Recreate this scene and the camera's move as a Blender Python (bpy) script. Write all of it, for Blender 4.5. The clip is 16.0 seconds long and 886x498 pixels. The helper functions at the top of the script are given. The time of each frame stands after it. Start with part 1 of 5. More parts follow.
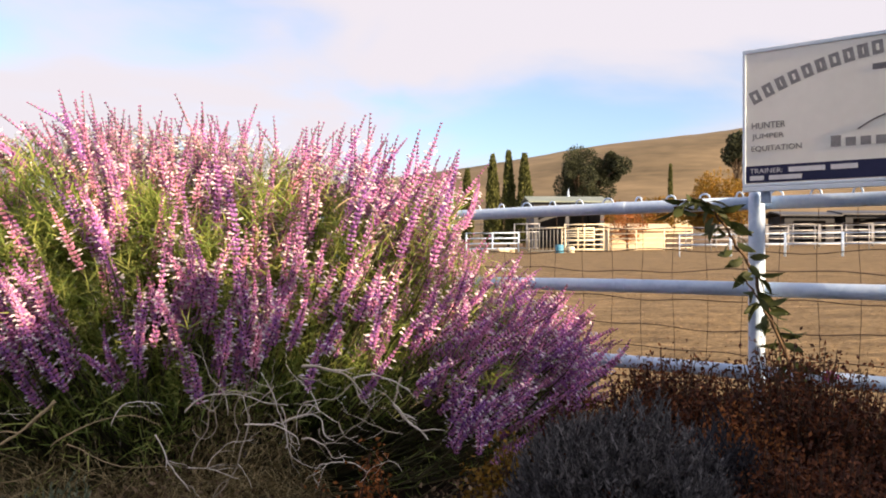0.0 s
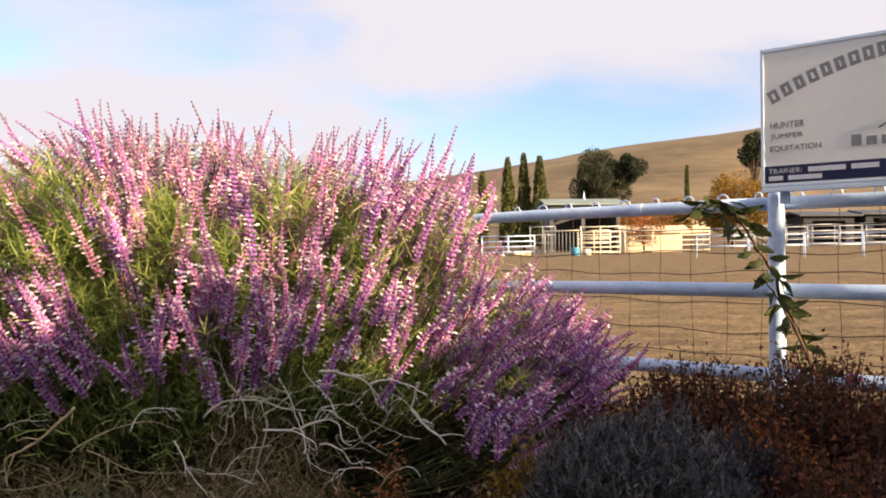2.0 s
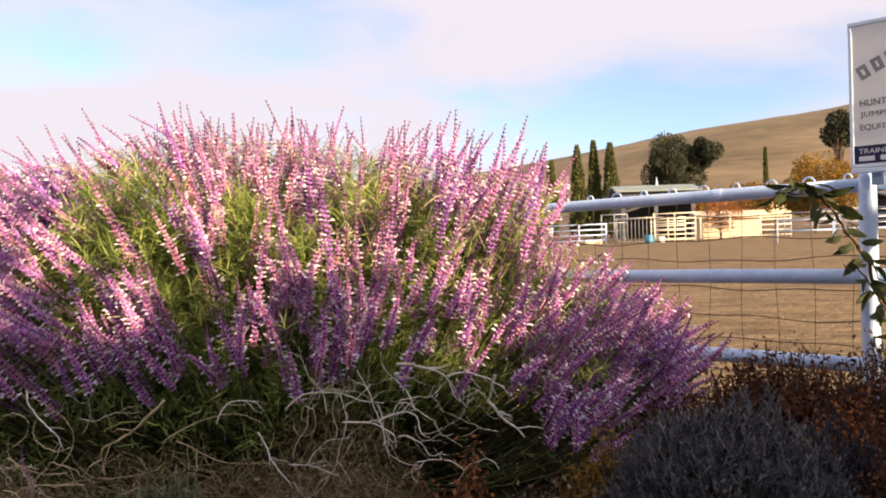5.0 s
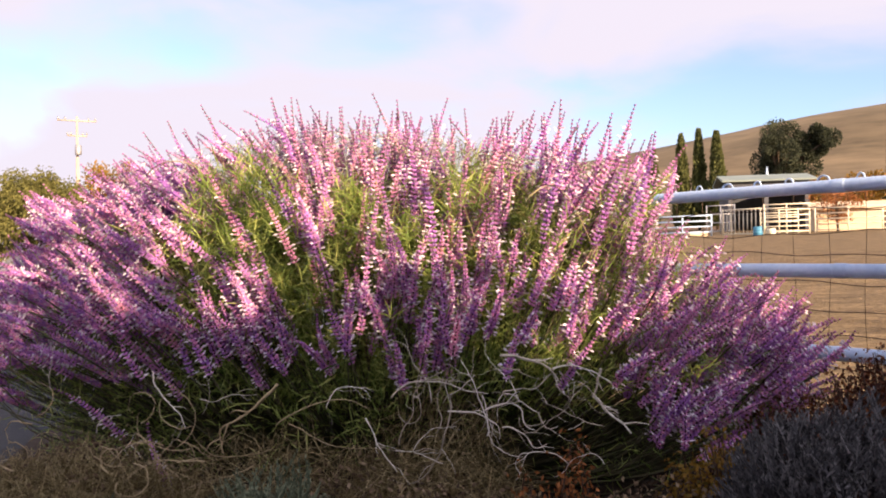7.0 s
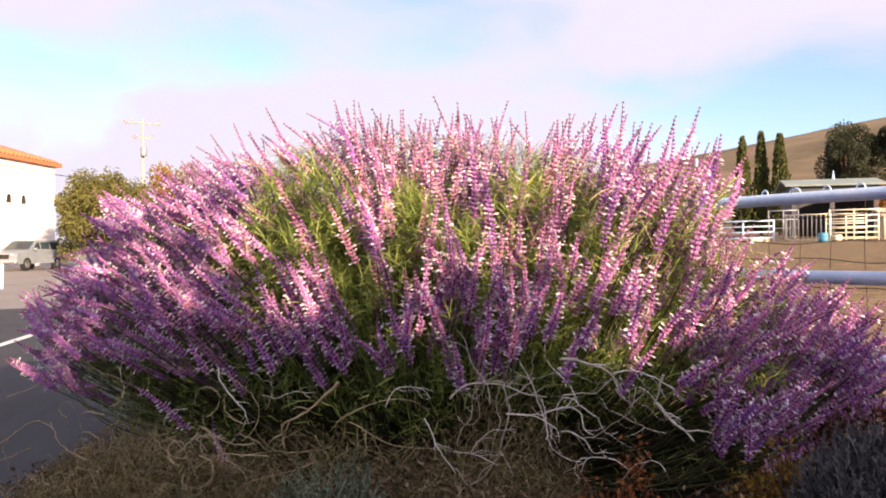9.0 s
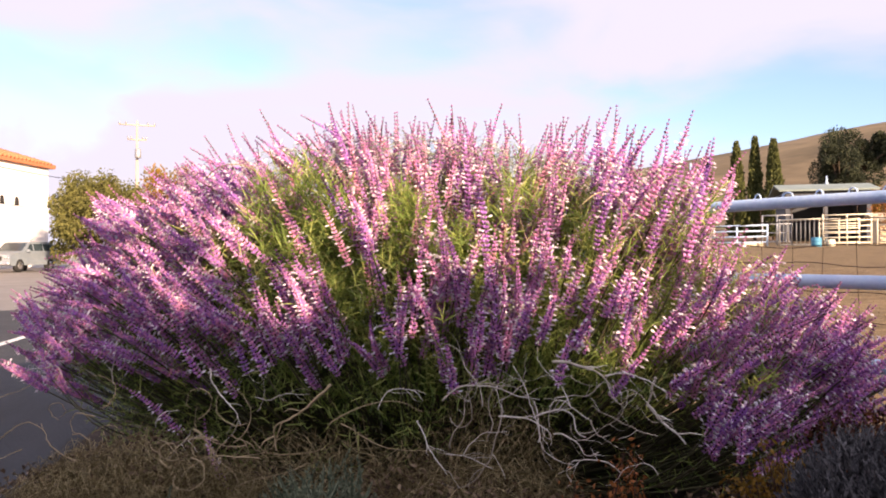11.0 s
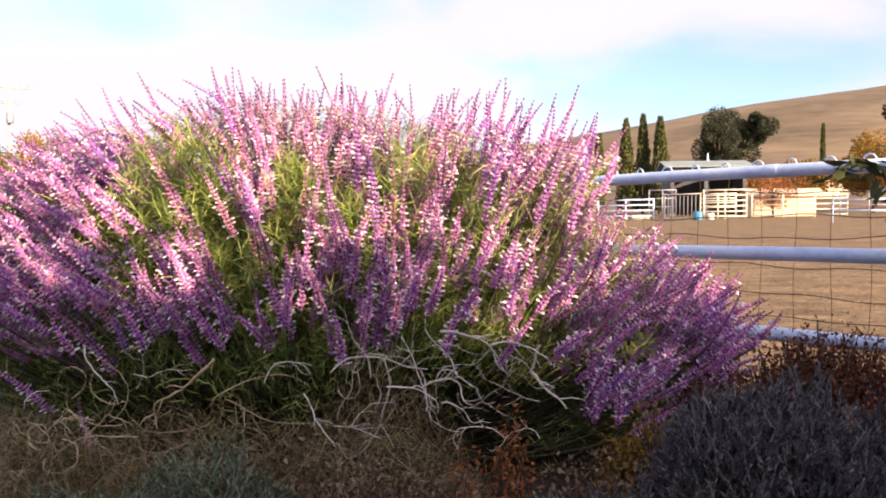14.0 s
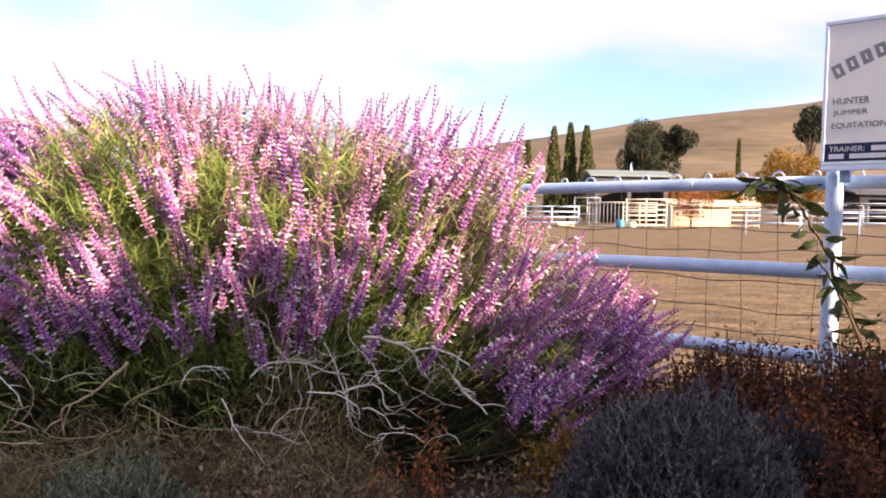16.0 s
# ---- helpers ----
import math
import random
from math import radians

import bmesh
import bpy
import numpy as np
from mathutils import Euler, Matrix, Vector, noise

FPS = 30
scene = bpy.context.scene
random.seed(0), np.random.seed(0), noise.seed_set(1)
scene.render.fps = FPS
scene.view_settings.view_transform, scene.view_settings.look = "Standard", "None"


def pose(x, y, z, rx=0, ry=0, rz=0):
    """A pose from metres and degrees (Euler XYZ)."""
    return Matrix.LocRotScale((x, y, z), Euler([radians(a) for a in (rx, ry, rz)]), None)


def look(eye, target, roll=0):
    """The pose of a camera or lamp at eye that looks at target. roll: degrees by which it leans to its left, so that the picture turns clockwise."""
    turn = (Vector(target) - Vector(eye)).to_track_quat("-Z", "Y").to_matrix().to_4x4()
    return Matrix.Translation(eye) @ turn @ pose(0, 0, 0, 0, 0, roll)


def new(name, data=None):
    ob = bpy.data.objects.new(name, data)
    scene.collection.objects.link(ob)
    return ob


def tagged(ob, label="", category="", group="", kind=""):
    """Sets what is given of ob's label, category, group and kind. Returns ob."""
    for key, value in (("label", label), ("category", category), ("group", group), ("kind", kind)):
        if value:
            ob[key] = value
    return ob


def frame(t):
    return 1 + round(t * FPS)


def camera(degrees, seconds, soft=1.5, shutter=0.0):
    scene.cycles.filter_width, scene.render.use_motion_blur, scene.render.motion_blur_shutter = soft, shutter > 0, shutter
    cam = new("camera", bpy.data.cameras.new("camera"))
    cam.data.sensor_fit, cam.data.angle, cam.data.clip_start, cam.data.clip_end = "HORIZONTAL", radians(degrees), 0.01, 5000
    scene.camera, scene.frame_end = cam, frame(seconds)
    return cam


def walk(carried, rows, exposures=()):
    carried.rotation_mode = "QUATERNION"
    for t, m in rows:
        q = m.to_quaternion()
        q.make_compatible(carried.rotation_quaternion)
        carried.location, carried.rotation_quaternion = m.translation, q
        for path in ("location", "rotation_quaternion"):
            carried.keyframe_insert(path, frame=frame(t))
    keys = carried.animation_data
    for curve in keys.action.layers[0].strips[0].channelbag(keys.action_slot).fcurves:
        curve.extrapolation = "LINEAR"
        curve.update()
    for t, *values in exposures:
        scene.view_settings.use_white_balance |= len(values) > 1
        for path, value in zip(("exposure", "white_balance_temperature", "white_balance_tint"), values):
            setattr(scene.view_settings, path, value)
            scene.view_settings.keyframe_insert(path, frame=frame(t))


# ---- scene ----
cam = camera(61.5, 16.0, soft=1.9)
PATH = [
    (0, (0.03, 0.067, 1.508), (0.03, 2.067, 1.532), 0.3),
    (0.5, (0.03, 0.069, 1.51), (0.014, 2.069, 1.541), 0.1),
    (1, (0.03, 0.073, 1.511), (0.005, 2.072, 1.545), 0.2),
    (1.5, (0.028, 0.071, 1.51), (-0.006, 2.07, 1.545), 0.2),
    (2, (0.028, 0.075, 1.509), (-0.014, 2.074, 1.543), -0.2),
    (2.5, (0.029, 0.074, 1.512), (-0.023, 2.073, 1.548), -0.2),
    (3, (0.026, 0.073, 1.509), (-0.032, 2.071, 1.548), -0.2),
    (3.2, (0.027, 0.072, 1.511), (-0.033, 2.07, 1.549), -0.2),
    (5.3, (0.006, 0.085, 1.512), (-0.295, 2.062, 1.523), -1.2),
    (5.5, (-0.001, 0.085, 1.512), (-0.365, 2.052, 1.525), -0.8),
    (6, (-0.004, 0.084, 1.513), (-0.435, 2.037, 1.504), -0.8),
    (6.5, (-0.003, 0.084, 1.514), (-0.434, 2.037, 1.497), -0.7),
    (7, (-0.009, 0.077, 1.514), (-0.493, 2.017, 1.507), -0.9),
    (7.5, (-0.018, 0.071, 1.514), (-0.599, 1.984, 1.529), -1.3),
    (8, (-0.025, 0.069, 1.511), (-0.628, 1.976, 1.528), -0.9),
    (8.5, (-0.027, 0.066, 1.51), (-0.642, 1.969, 1.521), -0.6),
    (9, (-0.028, 0.063, 1.513), (-0.649, 1.964, 1.514), -0.2),
    (11.3, (-0.021, 0.065, 1.509), (-0.622, 1.972, 1.519), 0.1),
    (11.5, (-0.016, 0.068, 1.509), (-0.557, 1.993, 1.507), 0.3),
    (12, (-0.003, 0.074, 1.508), (-0.406, 2.032, 1.484), 0.5),
    (12.5, (0.004, 0.086, 1.504), (-0.349, 2.055, 1.467), 0.1),
    (13, (0.006, 0.086, 1.504), (-0.342, 2.055, 1.455), 0.0),
    (13.5, (0.006, 0.087, 1.502), (-0.335, 2.056, 1.444), 0.2),
    (14, (0.006, 0.082, 1.504), (-0.339, 2.051, 1.441), 0.1),
    (14.5, (0.007, 0.081, 1.507), (-0.302, 2.056, 1.438), 0.6),
    (15, (0.005, 0.082, 1.511), (-0.297, 2.058, 1.444), 0.7),
    (15.5, (0.013, 0.081, 1.513), (-0.191, 2.07, 1.455), 1.0),
    (16, (0.015, 0.079, 1.517), (-0.139, 2.072, 1.462), 1.6),
]
EXPOSURES = [(0.0, 1.23, 6600.0, 12.0), (3.0, 1.23, 6600.0, 11.0), (6.0, 1.26, 6500.0, 17.0), (9.0, 1.29, 6300.0, 19.0), (11.5, 1.32, 6300.0, 20.0), (12.5, 1.33, 6300.0, 20.0), (15.0, 1.55, 6080.0, 23.0), (16.0, 1.55, 6000.0, 21.0)]
walk(cam, [(t, look(eye, target, roll)) for t, eye, target, roll in PATH], EXPOSURES)

# ---- light ----
SUN_AZ, SUN_EL = 127.0, 14.0      # degrees clockwise from +y, degrees up
world = bpy.data.worlds.new("sky")
scene.world = world
world.use_nodes = True
wn, wl = world.node_tree.nodes, world.node_tree.links
wn.clear()
sky = wn.new("ShaderNodeTexSky")
sky.sky_type, sky.sun_disc = "NISHITA", False
sky.sun_elevation, sky.sun_rotation = radians(SUN_EL), radians(SUN_AZ)
sky.air_density, sky.dust_density, sky.ozone_density = 1.0, 0.6, 2.0
tc = wn.new("ShaderNodeTexCoord")
mp = wn.new("ShaderNodeMapping")
mp.inputs["Scale"].default_value = (1.0, 1.0, 3.2)
mp.inputs["Location"].default_value = (0.35, 0.1, 0.22)
n1 = wn.new("ShaderNodeTexNoise")
n1.inputs["Scale"].default_value, n1.inputs["Detail"].default_value = 2.3, 6.0
n1.inputs["Roughness"].default_value, n1.inputs["Distortion"].default_value = 0.5, 0.4
cr = wn.new("ShaderNodeMapRange")
cr.interpolation_type = "SMOOTHSTEP"
cr.inputs["From Min"].default_value, cr.inputs["From Max"].default_value = 0.24, 0.52
cr.inputs["To Min"].default_value = 0.12      # thin haze everywhere
mixc = wn.new("ShaderNodeMix")
mixc.data_type = "RGBA"
mixc.inputs[7].default_value = (3.12, 2.97, 3.20, 1)
cover = n1.outputs["Fac"]
# clear openings in the cloud: azimuth and height in degrees, half width, half height, depth
for az, el, wide, high, deep in ((9, 10.5, 0.34, 0.085, 0.20), (-17, 9, 0.22, 0.05, 0.15), (17, 20, 0.20, 0.045, 0.16), (-24, 16, 0.34, 0.10, 0.15), (-47, 13, 0.18, 0.05, 0.12)):
    c = Vector((math.sin(radians(az)) * math.cos(radians(el)), math.cos(radians(az)) * math.cos(radians(el)), math.sin(radians(el))))
    off, sc, ln, mr, sub = (wn.new("ShaderNodeVectorMath"), wn.new("ShaderNodeVectorMath"), wn.new("ShaderNodeVectorMath"), wn.new("ShaderNodeMapRange"), wn.new("ShaderNodeMath"))
    off.operation, sc.operation, ln.operation, sub.operation = "SUBTRACT", "DIVIDE", "LENGTH", "SUBTRACT"
    off.inputs[1].default_value = c
    sc.inputs[1].default_value = (wide, wide * 2, high)
    mr.interpolation_type = "SMOOTHSTEP"
    mr.inputs["From Min"].default_value, mr.inputs["From Max"].default_value = 0.15, 1.25
    mr.inputs["To Min"].default_value, mr.inputs["To Max"].default_value = deep, 0.0
    wl.new(tc.outputs["Generated"], off.inputs[0])
    wl.new(off.outputs[0], sc.inputs[0])
    wl.new(sc.outputs[0], ln.inputs[0])
    wl.new(ln.outputs["Value"], mr.inputs["Value"])
    wl.new(cover, sub.inputs[0])
    wl.new(mr.outputs["Result"], sub.inputs[1])
    cover = sub.outputs[0]
bgd = wn.new("ShaderNodeBackground")
bgd.inputs["Strength"].default_value = 0.12
wo = wn.new("ShaderNodeOutputWorld")
wl.new(tc.outputs["Generated"], mp.inputs["Vector"])
wl.new(mp.outputs["Vector"], n1.inputs["Vector"])
wl.new(cover, cr.inputs["Value"])
wl.new(cr.outputs["Result"], mixc.inputs[0])
deeper = wn.new("ShaderNodeMix")      # a deeper blue than clear air gives
deeper.data_type, deeper.blend_type = "RGBA", "MULTIPLY"
deeper.inputs[0].default_value = 1.0
deeper.inputs[7].default_value = (0.88, 0.90, 1.0, 1)
wl.new(sky.outputs["Color"], deeper.inputs[6])
wl.new(deeper.outputs[2], mixc.inputs[6])
wl.new(mixc.outputs[2], bgd.inputs["Color"])
wl.new(bgd.outputs["Background"], wo.inputs["Surface"])

sun_data = bpy.data.lights.new("sun", "SUN")
sun_data.energy, sun_data.angle, sun_data.color = 5.5, radians(0.6), (1.0, 0.74, 0.47)
sun = new("sun", sun_data)
_a, _e = radians(SUN_AZ), radians(SUN_EL)
SUN_DIR = Vector((math.sin(_a) * math.cos(_e), math.cos(_a) * math.cos(_e), math.sin(_e)))
sun.matrix_world = look(SUN_DIR * 200, (0, 0, 0))


# ---- materials ----
def material(name, colors, scale=8.0, rough=0.8, bump=0.0, bump_scale=None, metal=0.0, per=None, fine=0.35, translucent=0.0, stretch=(1, 1, 1), spec=0.3):
    """Two or three base colours, mixed by a broad and a fine noise; per: 'object' or 'island' adds variation from piece to piece."""
    m = bpy.data.materials.new(name)
    m.use_nodes = True
    nt, n, l = m.node_tree, m.node_tree.nodes, m.node_tree.links
    b = n["Principled BSDF"]
    b.inputs["Roughness"].default_value, b.inputs["Metallic"].default_value = rough, metal
    b.inputs["Specular IOR Level"].default_value = spec
    co = n.new("ShaderNodeTexCoord")
    ma = n.new("ShaderNodeMapping")
    ma.inputs["Scale"].default_value = stretch
    l.new(co.outputs["Object"], ma.inputs["Vector"])
    broad, grain = n.new("ShaderNodeTexNoise"), n.new("ShaderNodeTexNoise")
    broad.inputs["Scale"].default_value, broad.inputs["Detail"].default_value = scale, 4
    grain.inputs["Scale"].default_value, grain.inputs["Detail"].default_value = scale * 9, 3
    for t in (broad, grain):
        l.new(ma.outputs["Vector"], t.inputs["Vector"])
    mixed = n.new("ShaderNodeMix")
    mixed.inputs[0].default_value = fine
    l.new(broad.outputs["Fac"], mixed.inputs[2])
    l.new(grain.outputs["Fac"], mixed.inputs[3])
    value = mixed.outputs[0]
    if per:
        if per == "object":
            info = n.new("ShaderNodeObjectInfo")
        else:
            info = n.new("ShaderNodeNewGeometry")
        rnd = info.outputs["Random" if per == "object" else "Random Per Island"]
        m2 = n.new("ShaderNodeMix")
        m2.inputs[0].default_value = 0.62
        l.new(value, m2.inputs[2])
        l.new(rnd, m2.inputs[3])
        value = m2.outputs[0]
    ramp = n.new("ShaderNodeValToRGB")
    lo, hi = (0.12, 0.88) if per else (0.33, 0.67)
    e = ramp.color_ramp.elements
    e[0].position, e[1].position = lo, hi
    e[0].color, e[1].color = (*colors[0], 1), (*colors[-1], 1)
    for i, c in enumerate(colors[1:-1]):
        k = e.new(lo + (hi - lo) * (i + 1) / (len(colors) - 1))
        k.color = (*c, 1)
    l.new(value, ramp.inputs["Fac"])
    l.new(ramp.outputs["Color"], b.inputs["Base Color"])
    if bump:
        bt, bp = n.new("ShaderNodeTexNoise"), n.new("ShaderNodeBump")
        bt.inputs["Scale"].default_value, bt.inputs["Detail"].default_value = bump_scale or scale * 6, 5
        bp.inputs["Strength"].default_value, bp.inputs["Distance"].default_value = bump, 0.02
        l.new(ma.outputs["Vector"], bt.inputs["Vector"])
        l.new(bt.outputs["Fac"], bp.inputs["Height"])
        l.new(bp.outputs["Normal"], b.inputs["Normal"])
    if translucent:
        tr, mx = n.new("ShaderNodeBsdfTranslucent"), n.new("ShaderNodeMixShader")
        mx.inputs[0].default_value = translucent
        l.new(ramp.outputs["Color"], tr.inputs["Color"])
        l.new(b.outputs["BSDF"], mx.inputs[1])
        l.new(tr.outputs["BSDF"], mx.inputs[2])
        l.new(mx.outputs["Shader"], n["Material Output"].inputs["Surface"])
    return m


M_SAND = material("arena_sand", [(0.060, 0.038, 0.016), (0.168, 0.114, 0.053), (0.38, 0.27, 0.137)], 3.0, 0.95, 0.9, 16, fine=0.6, stretch=(0.55, 1.3, 1))
# near asphalt: the dark blue of its shade is put into the colour
M_ASPHALT_SHADED = material("asphalt", [(0.032, 0.035, 0.042), (0.055, 0.058, 0.066)], 1.2, 0.9, 0.4, 60)
M_CHIP = material("wood_chip", [(0.08, 0.045, 0.022), (0.26, 0.17, 0.09), (0.56, 0.43, 0.28)], 6, 0.9, per="island")
# far asphalt: the same paving, with sunlight put into a paler colour
M_ASPHALT_SUNLIT = material("sunlit_asphalt", [(0.20, 0.185, 0.17), (0.28, 0.26, 0.24)], 0.6, 0.92, 0.3, 20)
M_SOIL = material("bed_soil", [(0.03, 0.022, 0.018), (0.08, 0.055, 0.04)], 5, 0.95, 0.8, 30)
M_HILL = material("dry_hill_grass", [(0.095, 0.073, 0.040), (0.172, 0.129, 0.073), (0.265, 0.197, 0.112)], 0.022, 0.95, 0.0, stretch=(0.8, 1, 2.6), fine=0.3)
M_DIRT = material("yard_dirt", [(0.14, 0.09, 0.052), (0.23, 0.155, 0.09)], 0.4, 0.95, 0.4, 8)
# white paint; the blue of skylight in shade is put into its colour
M_PAINT = material("sky_tinted_white_paint", [(0.36, 0.51, 0.74), (0.49, 0.64, 0.86), (0.62, 0.75, 0.92)], 6, 0.42, 0.12, 40, spec=0.5)
M_WIRE = material("rusty_wire", [(0.05, 0.032, 0.025), (0.12, 0.075, 0.05)], 20, 0.7, metal=0.3)
M_SIGN = material("sign_face", [(0.78, 0.79, 0.75), (0.85, 0.86, 0.82)], 3, 0.55)
M_SIGNEDGE = material("sign_edge", [(0.60, 0.74, 0.92), (0.70, 0.82, 0.95)], 5, 0.4)
M_NAVY = material("sign_navy", [(0.012, 0.016, 0.06), (0.02, 0.026, 0.085)], 5, 0.5)
M_INK = material("sign_ink", [(0.09, 0.10, 0.12), (0.17, 0.175, 0.19)], 30, 0.6)
M_BLOCK = material("sign_block_ink", [(0.20, 0.205, 0.22), (0.30, 0.305, 0.32)], 40, 0.6)
M_INKWHITE = material("sign_white", [(0.62, 0.64, 0.70), (0.75, 0.76, 0.80)], 30, 0.6)
CALYX = [(0.47, 0.22, 0.69), (0.73, 0.34, 0.72), (0.97, 0.50, 0.67)]
M_CALYX = material("sage_calyx", CALYX, 30, 0.85, per="object", translucent=0.34, spec=0.1)
M_TIPBUD = material("sage_tip_bud", [(0.27, 0.12, 0.27), (0.46, 0.20, 0.38)], 40, 0.85, translucent=0.15, spec=0.1)
M_CALYX_MASS = material("sage_calyx_mass", CALYX, 30, 0.85, per="island", translucent=0.34, spec=0.1)
M_COROLLA = material("sage_corolla", [(0.80, 0.70, 0.80), (0.92, 0.87, 0.92)], 40, 0.7, translucent=0.2, spec=0.1)
M_SAGELEAF = material("sage_leaf", [(0.10, 0.165, 0.042), (0.29, 0.39, 0.095), (0.60, 0.63, 0.20)], 4, 0.65, per="island", translucent=0.5)
M_SAGESTEM = material("sage_stem", [(0.06, 0.066, 0.03), (0.125, 0.11, 0.06)], 10, 0.8, per="island")
M_LAVENDER = material("lavender_foliage", [(0.045, 0.045, 0.05), (0.108, 0.106, 0.114), (0.26, 0.245, 0.25)], 6, 0.9, per="island", translucent=0.1)
# darker copy of the lavender, with the shade among the shrubs in its colour
M_SHADED_LAV = material("shaded_lavender_foliage", [(0.022, 0.024, 0.03), (0.06, 0.056, 0.068)], 6, 0.9, per="island")
M_RUST = material("rust_leaves", [(0.024, 0.013, 0.013), (0.095, 0.036, 0.022), (0.29, 0.105, 0.042)], 5, 0.85, per="island", translucent=0.2)
M_RUSTSTEM = material("rust_stem", [(0.06, 0.035, 0.025), (0.12, 0.07, 0.045)], 12, 0.85)
M_ORANGE = material("orange_leaves", [(0.20, 0.07, 0.025), (0.46, 0.18, 0.055)], 8, 0.8, per="island", translucent=0.25)
M_GREYGREEN = material("grey_green_foliage", [(0.07, 0.09, 0.055), (0.17, 0.205, 0.13), (0.40, 0.43, 0.28)], 6, 0.85, per="island", translucent=0.15)
M_STRAW = material("dry_straw", [(0.045, 0.033, 0.014), (0.27, 0.205, 0.09), (0.70, 0.58, 0.32)], 6, 0.85, per="island", translucent=0.15)
M_LITTER = material("dead_leaf", [(0.04, 0.027, 0.018), (0.16, 0.105, 0.065), (0.40, 0.30, 0.19)], 6, 0.85, per="island", translucent=0.15)
M_TWIG = material("bleached_twig", [(0.40, 0.34, 0.26), (0.68, 0.61, 0.51), (0.92, 0.88, 0.80)], 14, 0.85, 0.3, 80, per="object")
M_DEADSTEM = material("dead_sage_stem", [(0.22, 0.17, 0.10), (0.36, 0.29, 0.18)], 14, 0.85)
M_DEADSTALK = material("dry_stalk", [(0.32, 0.24, 0.13), (0.64, 0.51, 0.31)], 14, 0.85)
M_WISP = material("pale_stem", [(0.30, 0.34, 0.22), (0.52, 0.53, 0.42)], 8, 0.8, per="island", translucent=0.2)
M_VINESTEM = material("vine_stem", [(0.08, 0.05, 0.03), (0.14, 0.09, 0.05)], 12, 0.8)
M_VINELEAF = material("vine_leaf", [(0.016, 0.028, 0.010), (0.035, 0.052, 0.016), (0.10, 0.10, 0.025)], 8, 0.62, per="island", translucent=0.25)
M_BLOOM = material("pink_bloom", [(0.45, 0.06, 0.22), (0.60, 0.12, 0.32)], 20, 0.7, translucent=0.2)
M_CYPRESS = material("cypress_foliage", [(0.035, 0.045, 0.014), (0.085, 0.095, 0.027), (0.14, 0.15, 0.045)], 3, 0.9, per="island", translucent=0.1)
M_OAK = material("oak_foliage", [(0.028, 0.037, 0.024), (0.05, 0.06, 0.034), (0.085, 0.095, 0.05)], 2, 0.9, per="island", translucent=0.1)
M_AUTUMN = material("autumn_foliage", [(0.15, 0.085, 0.02), (0.34, 0.19, 0.03), (0.085, 0.09, 0.022)], 2, 0.85, per="island", translucent=0.25)
M_WILLOW = material("pepper_tree_foliage", [(0.085, 0.088, 0.024), (0.145, 0.142, 0.039), (0.22, 0.205, 0.066)], 2, 0.85, per="island", translucent=0.25)
M_BARK = material("bark", [(0.06, 0.045, 0.03), (0.14, 0.10, 0.07)], 5, 0.95, 0.5, 20)
M_POLE = material("pole_wood", [(0.36, 0.30, 0.24), (0.50, 0.43, 0.35)], 3, 0.9, stretch=(4, 4, 0.4))
M_METAL = material("galvanised_metal", [(0.30, 0.31, 0.33), (0.42, 0.43, 0.45)], 5, 0.5, metal=0.5)
M_CREAM = material("cream_panel_paint", [(0.70, 0.64, 0.48), (0.82, 0.76, 0.60)], 3, 0.6)
M_STUCCO = material("white_stucco", [(0.80, 0.77, 0.74), (0.86, 0.83, 0.80)], 0.5, 0.9, 0.2, 12)
M_TILE = material("terracotta_tiles", [(0.40, 0.13, 0.06), (0.55, 0.21, 0.10)], 1.5, 0.85, per="island")
M_BEIGE = material("beige_wall", [(0.60, 0.49, 0.33), (0.74, 0.63, 0.45)], 0.8, 0.9)
M_SHEDWALL = material("shed_wall", [(0.07, 0.075, 0.085), (0.11, 0.115, 0.13)], 0.7, 0.8)
M_SHELTER = material("shelter_boards", [(0.028, 0.031, 0.038), (0.05, 0.054, 0.064)], 0.7, 0.85)
M_SHEDROOF = material("green_shed_roof", [(0.20, 0.25, 0.23), (0.28, 0.33, 0.30)], 0.7, 0.6)
M_DARK = material("dark_opening", [(0.015, 0.014, 0.013), (0.03, 0.028, 0.025)], 2, 0.9)
M_GREYROOF = material("grey_metal_roof", [(0.045, 0.05, 0.06), (0.08, 0.085, 0.10)], 1.0, 0.5)
M_BLUE = material("blue_plastic", [(0.06, 0.22, 0.36), (0.09, 0.30, 0.45)], 4, 0.5)
M_SILVER = material("silver_car_paint", [(0.20, 0.24, 0.28), (0.27, 0.31, 0.35)], 2, 0.35, metal=0.1, spec=0.5)
M_GLASS = material("car_glass", [(0.03, 0.045, 0.055), (0.05, 0.07, 0.08)], 2, 0.12, spec=0.6)
M_RUBBER = material("tyre_rubber", [(0.015, 0.015, 0.016), (0.03, 0.03, 0.03)], 10, 0.85)
M_CHROME = material("chrome_trim", [(0.55, 0.56, 0.58), (0.65, 0.66, 0.68)], 5, 0.25, metal=0.9)
M_LINE = material("road_line_paint", [(0.62, 0.62, 0.60), (0.74, 0.74, 0.72)], 3, 0.7)
M_HEDGE = material("hedge_foliage", [(0.025, 0.04, 0.014), (0.05, 0.07, 0.025)], 3, 0.85, per="island")
M_PINKROOF = material("pink_tile_roof", [(0.30, 0.17, 0.12), (0.40, 0.24, 0.17)], 1.0, 0.85)


